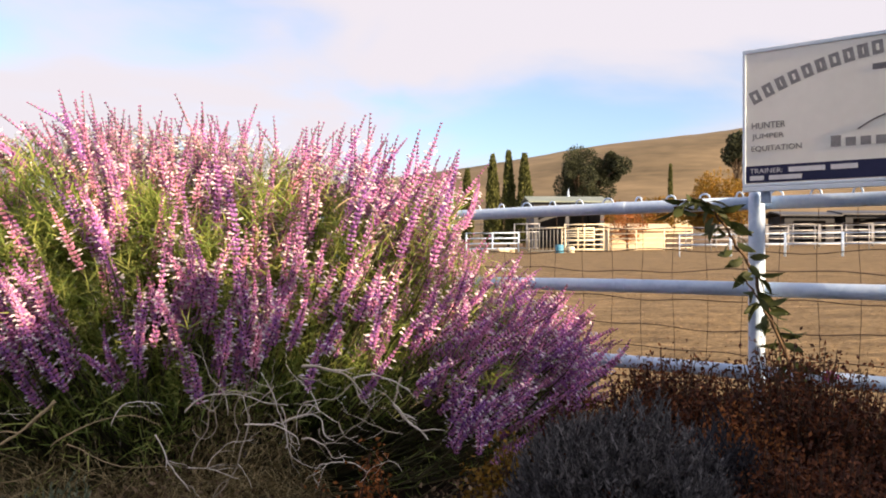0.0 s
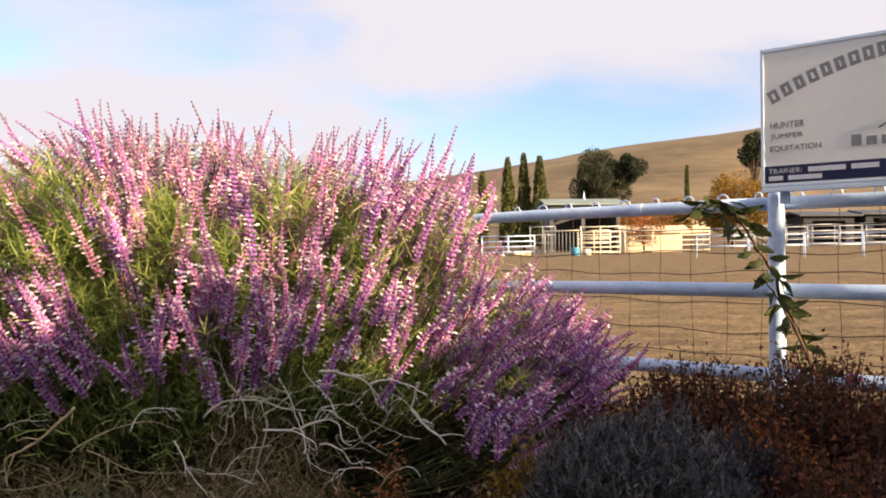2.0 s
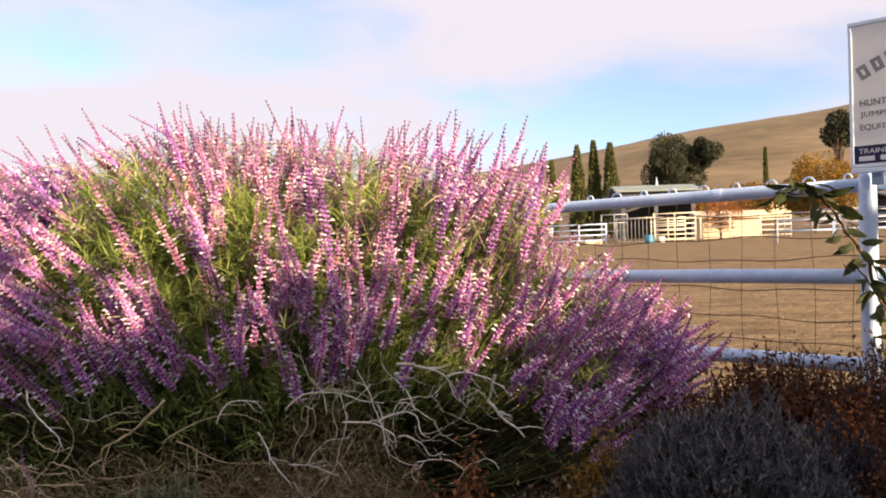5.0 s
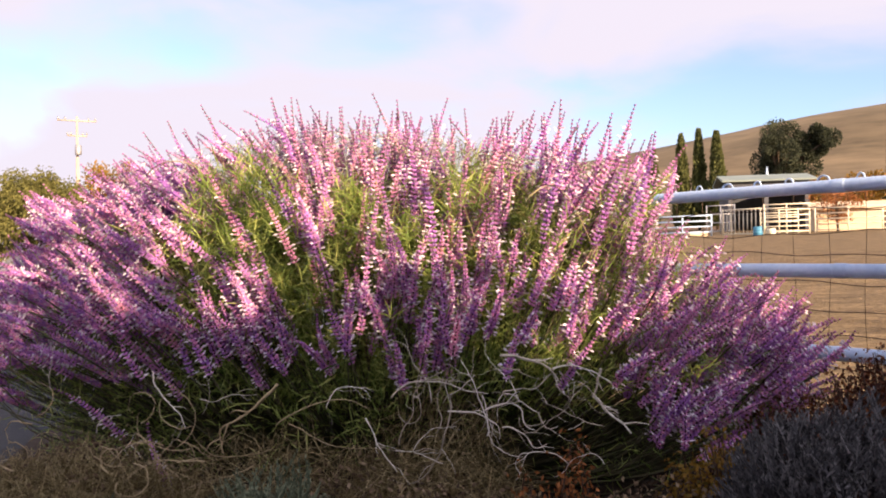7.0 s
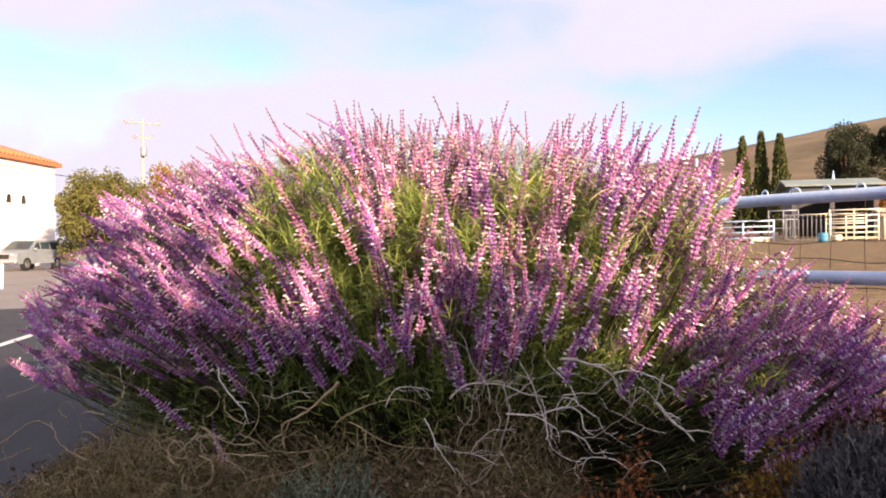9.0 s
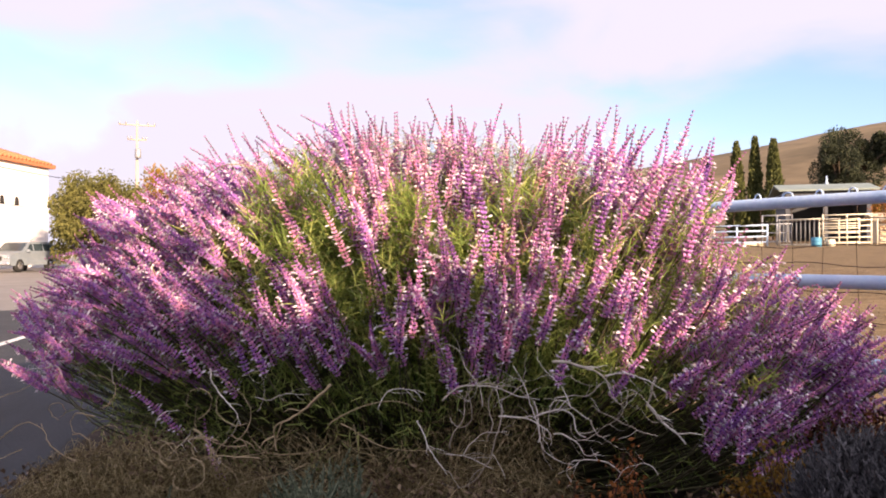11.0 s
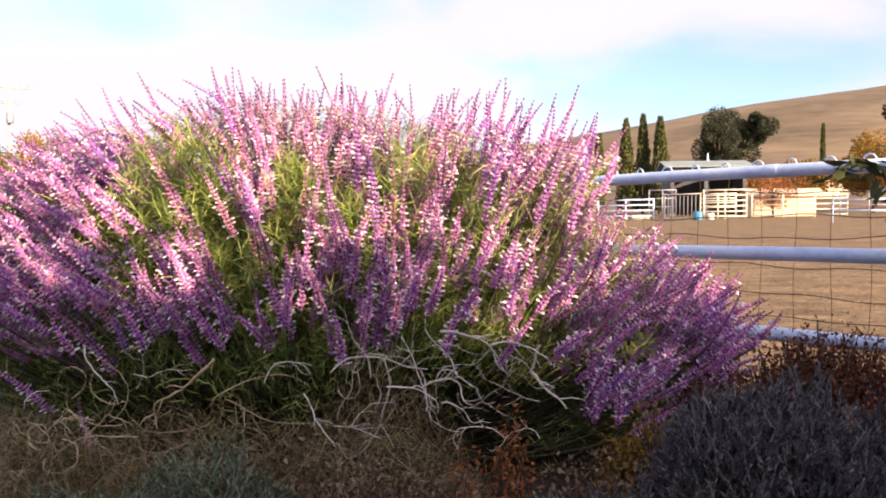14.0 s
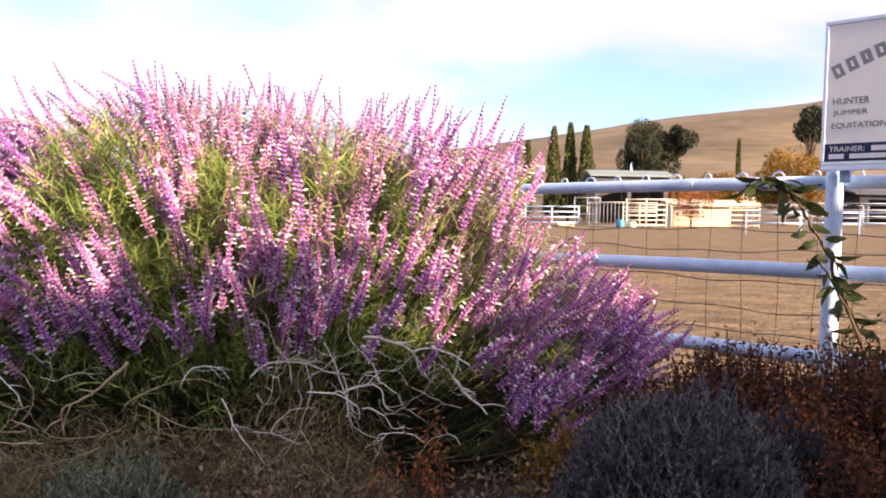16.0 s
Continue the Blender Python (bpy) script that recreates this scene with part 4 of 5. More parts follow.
# ---- bleached branches ----
def bent_branch(x, z, length, thick, heading, *turns):
    """A dead branch that sets out at a heading in degrees and bends by each turn on its way, with knots and short side twigs."""
    r = np.random.default_rng(int(abs(x) * 1000 + z * 100))
    y = 2.19 + r.uniform(-0.04, 0.05)
    root = thing("dry_branch", x, y, z, "crooked bleached dead branch under the sage", "branch", "dead branches")
    steps = 22
    stops = np.linspace(0, 1, len(turns) + 1)
    heads = np.cumsum([heading, *turns])
    p, pts, ways = np.array([x, y, z]), [], []
    drift = 0.0
    for i in range(steps):
        drift = 0.75 * drift + r.normal() * 7.0
        a = radians(float(np.interp(i / (steps - 1), stops, heads)) + drift)
        pts.append(p)
        ways.append(np.array([math.cos(a), 0.0, math.sin(a)]))
        p = p + np.array([math.cos(a), r.normal() * 0.25, math.sin(a)]) * length / steps
    thin = thick * 0.66 * np.linspace(1.0, 0.5, steps) * (1 + 0.16 * r.normal(size=steps))
    mat = M_DEADSTALK if thick > 0.0082 else M_TWIG
    part("limb", Geo().add(tube(pts, np.abs(thin), 6)), mat, root)
    for k in range(3 if length > 0.14 else 1):
        i = int(r.integers(5, steps - 2))
        side = 1 if r.random() < 0.5 else -1
        ln, q = r.uniform(0.03, 0.09), pts[i]
        a = math.atan2(ways[i][2], ways[i][0]) + side * r.uniform(0.5, 1.1)
        tw = [q]
        for j in range(7):
            a += side * r.uniform(-0.35, 0.25)
            q = q + np.array([math.cos(a), r.normal() * 0.3, math.sin(a)]) * ln / 7
            tw.append(q)
        part("twig", Geo().add(tube(tw, np.linspace(thick * 0.34, thick * 0.14, 8), 5)), mat, root)


# x, z of the foot, length, thickness, heading and turns
for row in (
        (-0.71, 1.06, 0.33, 0.0042, 51, -67, -8, 32), (-0.60, 1.12, 0.18, 0.003, 10, -8, -17, -52), (-0.52, 1.04, 0.20, 0.0042, -1, -10, -31, -71),
        (-0.43, 1.03, 0.21, 0.005, 31, -14, -82, 71), (-0.27, 1.03, 0.09, 0.004, -75, 26, 39, 43), (-0.37, 0.99, 0.16, 0.004, -3, -37, -3, 90),
        (-0.53, 1.05, 0.38, 0.0042, -90, -16, -23, -77), (-0.77, 1.01, 0.19, 0.004, -68, 6, 6), (-0.38, 1.19, 0.22, 0.007, 8, -32, -33),
        (-0.22, 1.17, 0.18, 0.004, 22, -21, -26, -9), (-0.09, 1.16, 0.09, 0.007, -106, -3, -6), (-0.11, 1.08, 0.15, 0.008, -44, 11, 2, -38),
        (-0.38, 1.17, 0.07, 0.004, -38, 16, 27), (-0.70, 0.90, 0.16, 0.003, 6, -3), (-0.90, 1.03, 0.21, 0.003, 78, -51, -31, -51),
        (-1.06, 1.10, 0.33, 0.0085, -127, -14, 9, 75), (-1.76, 0.77, 0.26, 0.004, 39, 6, -13, -23), (-1.53, 1.12, 0.24, 0.0045, -66, 6, 22, -60)):
    bent_branch(*row)
# a looser scatter of thin ones between them
r_b = np.random.default_rng(64)
for i in range(22):
    x = r_b.uniform(-0.75, 0.0) if i < 17 else r_b.uniform(-2.2, -0.8)
    bent_branch(x, r_b.uniform(0.90, 1.14), r_b.uniform(0.12, 0.26), r_b.uniform(0.0018, 0.0032), r_b.uniform(-180, 180), *r_b.normal(size=3) * 45)


# long pale curls over the dry grass
r_g = np.random.default_rng(17)
for i in range(34):
    p = np.array([r_g.uniform(-2.45, -1.0), r_g.uniform(1.98, 2.25), r_g.uniform(0.76, 1.0)])
    a, bend, ln = r_g.uniform(-0.7, 1.2) + (math.pi if r_g.random() < 0.4 else 0), r_g.normal() * 0.16, r_g.uniform(0.012, 0.03)
    pts = []
    for q in range(14):
        pts.append(tuple(p))
        bend += r_g.normal() * 0.06
        a += bend
        p = p + np.array([math.cos(a) * ln, r_g.normal() * 0.006, math.sin(a) * ln * 0.8])
        p[2] = max(p[2], 0.64)
    k = r_g.uniform(0.6, 1.25)
    single("dry_stalk", Geo().add(tube(pts, np.linspace(0.0022 * k, 0.0009 * k, 14), 5)), M_DEADSTALK, "pale curling dry stalk over the straw", "stalk", "dry stalks")


# ---- vine on the post ----
def build_vine(path, count, seed, label):
    r = np.random.default_rng(seed)
    p = np.array(path, float)
    root = thing("climbing_vine", *p[0], label, "vine")
    fine = []
    for i in range(len(p) - 1):
        for t in np.linspace(0, 1, 5, endpoint=False):
            fine.append(p[i] * (1 - t) + p[i + 1] * t + r.normal(size=3) * 0.004)
    fine.append(p[-1])
    fine = np.array(fine)
    part("stem", Geo().add(tube(fine, np.linspace(0.010, 0.003, len(fine)), 7)), M_VINESTEM, root, "brown woody stem")
    shapes = [Geo().add(leaf_shape(0.34 + 0.04 * i, 0.35 + 0.1 * i, 0.1)).mesh("leaf", M_VINELEAF) for i in range(3)]
    for i in range(count):
        t = (i + 0.5) / count
        c = fine[int(t * (len(fine) - 1))]
        side = -1 if i % 2 else 1
        d = unit([side * r.uniform(0.5, 1.0), -r.uniform(0.0, 0.5), r.uniform(-1.1, 0.1)])
        ob = new("leaf", shapes[i % 3])
        hang(ob, root)
        stalk = Vector(c) + Vector(d) * 0.015
        s = r.uniform(0.06, 0.105)
        ob.matrix_basis = Matrix.Translation(stalk) @ Vector(d).to_track_quat("Z", "Y").to_matrix().to_4x4() @ Matrix.Rotation(r.uniform(0, 6.28), 4, "Z") @ Matrix.Diagonal((s, s, s, 1))
    return root


build_vine([(1.60, 3.02, 0.6), (1.52, 3.06, 0.9), (1.45, 3.12, 1.10), (1.374, 3.12, 1.27), (1.31, 3.12, 1.43), (1.254, 3.12, 1.54), (1.178, 3.12, 1.65), (1.112, 3.12, 1.745), (1.046, 3.12, 1.76), (0.975, 3.12, 1.72)], 84, 81, "green-leaved vine climbing the white fence post")
build_vine([(1.56, 3.04, 0.62), (1.49, 3.07, 0.95), (1.42, 3.1, 1.14), (1.33, 3.1, 1.33), (1.26, 3.1, 1.43)], 26, 83, "second green-leaved vine shoot on the fence post")
build_vine([(1.98, 2.72, 0.6), (1.95, 2.75, 1.0), (1.96, 2.78, 1.3), (1.88, 2.8, 1.5)], 16, 82, "green-leaved shoot beside the fence")
g = Geo()
n = 26
g.add(scatter(leaf_shape(0.5, 0.5), np.tile([(1.56, 3.0, 1.045)], (n, 1)) + rng.normal(size=(n, 3)) * 0.006, ball(n) + np.array([0, -0.2, 0.4]), rng.uniform(0, 6, n), rng.uniform(0.025, 0.042, n)))
single("bloom", g, M_BLOOM, "single pink blossom at the foot of the post", "flower")


# ---- trees ----
def tree(name, x, y, height, rx, rz, count, size, mat, label, seed, clumps=26, trunk=0.25, crown_low=0.3, category="tree", droop=0.0, ry=None, lobes=((0, 0, 1, 1),)):
    """Tapered trunk with limbs and a crown of many small leaf clumps."""
    r = np.random.default_rng(seed)
    z0 = level(x, y)
    root = thing(name, x, y, z0, label, category)
    ry = ry or rx
    cz = z0 + height * (1 + crown_low) / 2
    hz = height * (1 - crown_low) / 2
    g = Geo()
    top = np.array([x + r.normal() * 0.1 * rx, y, z0 + height * 0.75])
    pts = [np.array([x, y, z0 - 0.1]) * (1 - t) + top * t + np.array([r.normal(), r.normal(), 0]) * 0.04 * rx * t for t in np.linspace(0, 1, 6)]
    g.add(tube(pts, np.linspace(trunk, trunk * 0.3, 6), 8))
    at, way = [], []
    for i in range(clumps):
        d = unit(r.normal(size=3))
        q = r.uniform(0.45, 0.95)
        lx, lz, lr, lh = lobes[i % len(lobes)]
        c = np.array([x + lx + d[0] * rx * lr * q, y + d[1] * ry * lr * q, cz + lz + d[2] * hz * lh * q])
        g.add(tube([pts[2 + i % 3], (pts[3] + c) / 2 + r.normal(size=3) * 0.1, c], [trunk * 0.35, trunk * 0.2, trunk * 0.06], 5, False))
        m = count // clumps
        cr = r.uniform(0.28, 0.48)
        o = unit(r.normal(size=(m, 3))) * (r.uniform(0, 1, (m, 1)) ** 0.4)
        o = o * np.array([rx * lr, ry * lr, hz * lh]) * cr
        if droop:
            o[:, 2] -= droop * r.uniform(0, 1, m) ** 2
        at.append(c + o)
        way.append(o + r.normal(size=(m, 3)) * 0.5 * size + (np.array([0, 0, -droop]) if droop else 0))
    at, way = np.concatenate(at), np.concatenate(way)
    at[:, 2] = np.maximum(at[:, 2], z0 + 0.15)
    part("trunk", g, M_BARK, root)
    part("crown", Geo().add(scatter(spray_shape(), at, way, r.uniform(0, 6.28, len(at)), r.uniform(0.6, 1.3, len(at)) * size)), mat, root, kind="stuff")
    return root


def cypress(x, y, top, width, seed):
    r = np.random.default_rng(seed)
    z0 = level(x, y)
    h = top - z0
    root = thing("cypress", x, y, z0, "tall narrow dark green cypress behind the arena", "tree", "cypresses")
    part("trunk", Geo().add(tube([(x, y, z0 - 0.1), (x, y, z0 + h * 0.9)], [0.16, 0.03], 6)), M_BARK, root)
    n = 4500
    t = r.uniform(0.03, 1, n)
    a = r.uniform(0, 6.28, n)
    lump = 1 + 0.25 * np.sin(a * 3 + t * 9 + seed) * np.cos(t * 17 + seed)
    rad = width * 0.58 * np.minimum(1.0, 0.7 + t * 2.2) * np.clip(1 - t ** 1.9, 0.02, 1) ** 0.8 * lump * r.uniform(0.6, 1.02, n)
    at = np.stack([x + rad * np.cos(a), y + rad * np.sin(a), z0 + t * h * 0.97], axis=1)
    way = np.stack([np.cos(a) * 0.45, np.sin(a) * 0.45, np.full(n, 1.0)], axis=1) + r.normal(size=(n, 3)) * 0.2
    part("crown", Geo().add(scatter(spray_shape(), at, way, r.uniform(0, 6.28, n), r.uniform(0.22, 0.45, n))), M_CYPRESS, root, kind="stuff")


cypress(5.0, 75, 12.0, 1.35, 1)
cypress(6.6, 75, 12.4, 1.25, 2)
cypress(8.1, 74, 12.0, 1.5, 3)
cypress(2.6, 80, 11.2, 1.1, 4)
cypress(33.6, 110, 15.6, 0.45, 5)
tree("oak", 17.4, 95, 11.6, 2.9, 4, 46000, 0.25, M_OAK, "broad dark green oak at the foot of the hill", 11, 46, 0.5, 0.05, ry=3, lobes=((-0.6, 0.7, 1, 0.72), (0.2, -0.8, 0.95, 0.85), (3.6, 2.5, 0.85, 0.42), (-0.9, -2.2, 0.85, 0.55), (2.0, 1.2, 0.9, 0.55), (4.6, 3.0, 0.6, 0.3)))
hill_base = 1.5 + (level(89, 225) - 1.5) * 0.5
hill_foot = level(44.5, 112.5)
tree("oak", 44.5, 112.5, hill_base + 4.5 - hill_foot, 2.1, 4, 11000, 0.38, M_OAK, "dark green oak on the dry hillside", 12, 30, 0.3, max(0.0, (hill_base - 0.3 - hill_foot) / (hill_base + 4.5 - hill_foot)))
tree("autumn_tree", 21.9, 60, 5.9, 2.9, 2, 12000, 0.2, M_AUTUMN, "tree with orange and green autumn leaves beyond the arena", 13, 30, 0.2, 0.1, lobes=((0, 0.3, 1, 0.9), (1.4, 0, 0.8, 0.8), (-1.0, -0.5, 0.7, 0.6)))
tree("autumn_tree", 25.0, 88, 4.7, 3.4, 2, 7000, 0.28, M_AUTUMN, "brown and orange leafy tree behind the pens", 14, 20, 0.2, 0.1)
tree("autumn_tree", 19.0, 88, 4.4, 2.6, 2, 6000, 0.28, M_AUTUMN, "low brown tree behind the pens", 15, 18, 0.2, 0.1)
tree("bare_shrub", 12.4, 50.0, 2.7, 1.5, 1, 2600, 0.12, M_ORANGE, "nearly bare shrub with orange leaves before a beige wall", 16, 22, 0.09, 0.2)
tree("pepper_tree", -33.0, 36.2, 6.5, 2.8, 2.4, 42000, 0.17, M_WILLOW, "olive-green pepper tree with hanging foliage", 17, 64, 0.28, 0.10, droop=0.5, lobes=((0.1, 0.5, 0.85, 0.8), (1.7, -0.1, 0.75, 0.75), (-1.6, -0.5, 0.7, 0.7), (0.9, 0.5, 0.65, 0.6), (-0.7, 0.3, 0.7, 0.65), (0.2, -1.0, 0.9, 0.6)))
tree("autumn_tree", -31.6, 41.0, 6.9, 2.2, 2, 12000, 0.2, M_AUTUMN, "orange-brown tree beside the utility pole", 18, 22, 0.2, 0.2)
tree("oak", -36.0, 44.5, 5.4, 2.2, 2, 6000, 0.25, M_OAK, "dark tree behind the pepper tree", 19, 16, 0.2, 0.2)


# ---- arena fittings ----
def rail_panel(name, x0, y0, x1, y1, height, rails, posts, label, group, mat, base=0.06, bars=0, r=0.03):
    """A panel of level pipes between posts, with upright bars if bars is given."""
    z0, z1 = level(x0, y0), level(x1, y1)
    root = thing(name, (x0 + x1) / 2, (y0 + y1) / 2, (z0 + z1) / 2, label, "fence panel", group)
    def at(t, h):
        return (x0 + (x1 - x0) * t, y0 + (y1 - y0) * t, z0 + (z1 - z0) * t + h)
    for i in range(posts):
        t = i / (posts - 1)
        part("post", Geo().add(tube([at(t, -0.03), at(t, height)], r * 1.2, 8)), mat, root)
    for i in range(rails):
        h = base + (height - 0.05 - base) * i / max(rails - 1, 1)
        part("rail", Geo().add(tube([at(0, h), at(0.5, h + 0.004), at(1, h)], r, 8)), mat, root)
    for i in range(bars):
        t = (i + 1) / (bars + 1)
        part("bar", Geo().add(tube([at(t, base), at(t, height - 0.05)], r * 0.8, 6)), mat, root)
    return root


rail_panel("white_fence_panel", 1.6, 50.2, 5.1, 50.0, 1.35, 4, 3, "low white rail fence panel at the arena edge", "arena panels", M_PAINT, 0.25, r=0.045)
rail_panel("stall_gate", 5.56, 48.0, 7.6, 46.2, 1.6, 2, 2, "cream gate panel of upright bars", "arena panels", M_CREAM, 0.1, 9, 0.04)
rail_panel("corral_panel", 7.7, 47.0, 10.2, 47.2, 1.8, 6, 3, "cream pipe corral panel with level rails", "arena panels", M_CREAM, 0.15, 0, 0.035)
rail_panel("corral_panel", 7.9, 49.4, 10.0, 49.2, 1.6, 6, 3, "cream pipe corral panel with level rails", "arena panels", M_CREAM, 0.15, 0, 0.035)
rail_panel("corral_panel", 10.9, 49.0, 16.2, 48.4, 1.5, 5, 4, "cream pipe corral panel before a beige wall", "arena panels", M_CREAM, 0.15, 0, 0.035)
rail_panel("corral_panel", 5.2, 54.0, 7.0, 54.0, 2.0, 4, 3, "grey pipe panel beside the shed", "arena panels", M_METAL, 0.2, 0, 0.04)
for k in range(6):
    xa, ya = 11.0 + 2.05 * k, 34.6 - 0.9 * k
    rail_panel("arena_fence", xa, ya, xa + 2.0, ya - 0.88, 1.05, 2, 2, "white pipe arena fence section", "arena fence sections", M_PAINT, 0.55, 0, 0.023)
for k in range(7):
    xa, ya = 15.5 + 3.0 * k, 47.5 - 0.6 * k
    rail_panel("paddock_fence", xa, ya, xa + 2.95, ya - 0.6, 1.5, 4, 3, "grey pipe paddock fence section behind the arena", "paddock fence sections", M_METAL, 0.3, 0, 0.028)
for k in range(5):
    xa, ya = 20.0 + 3.6 * k, 54.5 - 0.4 * k
    rail_panel("paddock_fence", xa, ya, xa + 3.5, ya - 0.4, 1.7, 4, 3, "grey pipe paddock fence section", "paddock fence sections", M_METAL, 0.3, 0, 0.04)

# tan log below the white panel
z = level(4.0, 49.5)
g = Geo().add(tube([(3.2, 49.6, z + 0.12), (3.7, 49.55, z + 0.14), (4.8, 49.5, z + 0.12)], [0.11, 0.13, 0.12], 10))
single("jump_pole", g, M_BEIGE, "thick tan pole lying on the sand", "pole")
# barrels and bucket
def barrel(x, y, r, h, mat, label):
    z = level(x, y)
    root = thing("barrel", x, y, z, label, "barrel")
    prof = [(0.9, 0.0), (1.0, 0.04), (1.0, 0.3), (1.05, 0.34), (1.0, 0.38), (1.0, 0.62), (1.05, 0.66), (1.0, 0.7), (1.0, 0.95), (0.93, 1.0)]
    part("body", Geo().add(tube([(x, y, z + q * h) for _, q in prof], [r * k for k, _ in prof], 18)), mat, root)
    part("lid", Geo().add(tube([(x, y, z + h), (x, y, z + h + 0.02)], [r * 0.94, r * 0.9], 18)), mat, root)


barrel(7.15, 45.6, 0.26, 0.5, M_BLUE, "blue plastic barrel beside the gate panel")
barrel(7.95, 46.2, 0.24, 0.36, M_CREAM, "pale low tub beside the corral panel")


def shed(x0, x1, y0, y1, wall, ridge, mat_wall, mat_roof, label, openings=(), group=""):
    """A low shed: walls, a pitched roof with overhang, dark door openings set back."""
    z = min(level(x0, y0), level(x1, y0), level(x0, y1), level(x1, y1))
    zt = level((x0 + x1) / 2, y0)
    root = thing("shed", (x0 + x1) / 2, (y0 + y1) / 2, zt, label, "shed", group)
    th = 0.15
    h = zt + wall
    x = x0
    walls = []
    for a, b, top in sorted(openings):
        walls += [((x + a) / 2, y0, (z + h) / 2, a - x, th, h - z), ((a + b) / 2, y0, (zt + top + h) / 2, b - a, th, h - zt - top)]
        x = b
    walls += [((x + x1) / 2, y0, (z + h) / 2, x1 - x, th, h - z), ((x0 + x1) / 2, y1, (z + h) / 2, x1 - x0, th, h - z)]
    walls += [(xx, (y0 + y1) / 2, (z + h) / 2, th, y1 - y0 - th, h - z) for xx in (x0 + th / 2, x1 - th / 2)]
    for w in walls:
        part("wall", Geo().add(box(*w)), mat_wall, root, smooth=False)
    o = 0.5
    ym = (y0 + y1) / 2
    v = []
    for xx in (x0 - o, x1 + o):
        v += [(xx, y0 - o, h - 0.05), (xx, ym, zt + ridge), (xx, y1 + o, h - 0.05), (xx, y0 - o, h + 0.08), (xx, ym, zt + ridge + 0.13), (xx, y1 + o, h + 0.08)]
    q = [(0, 1, 7, 6), (1, 2, 8, 7), (3, 9, 10, 4), (4, 10, 11, 5), (0, 6, 9, 3), (2, 5, 11, 8), (0, 3, 4, 1), (1, 4, 5, 2), (6, 7, 10, 9), (7, 8, 11, 10)]
    part("roof", Geo().add((np.array(v), [t for a, b, c, d in q for t in ((a, b, c), (a, c, d))])), mat_roof, root, smooth=False)
    return root


shed(7.6, 13.4, 62, 68, 3.85, 4.45, M_SHEDWALL, M_SHEDROOF, "grey-blue open shed with a low green metal roof", ((7.9, 10.2, 3.2), (10.5, 13.1, 3.2)))
shed(11.7, 15.5, 52, 54, 1.35, 1.75, M_BEIGE, M_BEIGE, "low sunlit beige building behind the pens")
shed(27.5, 31.5, 60, 63, 2.3, 2.6, M_SHELTER, M_GREYROOF, "grey horse shelter with a metal roof", ((28.2, 30.8, 1.9),), "horse shelters")
shed(32.4, 36.6, 60, 63, 2.2, 2.5, M_SHELTER, M_GREYROOF, "grey horse shelter with a metal roof", ((33.0, 35.8, 1.9),), "horse shelters")
shed(37.6, 41.6, 58, 61, 2.3, 2.6, M_SHELTER, M_GREYROOF, "grey horse shelter with a metal roof", ((38.2, 40.8, 1.9),), "horse shelters")
shed(29.5, 33.5, 100, 105, 2.8, 4.2, M_BEIGE, M_PINKROOF, "small house with a pinkish tile roof below the hill")
# white mast
g = Geo().add(tube([(11.65, 69.2, level(11.65, 69.2)), (11.65, 69.2, 6.7), (11.65, 69.2, 6.75), (11.65, 69.2, 8.0)], [0.07, 0.07, 0.2, 0.02], 10))
single("mast", g, M_PAINT, "white mast with a slender cone above the shed roof", "mast")
g = Geo().add(tube([(0.75, 60, level(0.75, 60)), (0.75, 60, 8.3), (0.75, 60, 8.36)], [0.12, 0.10, 0.05], 10))
single("light_pole", g, M_PAINT, "white pole behind the arena", "pole")


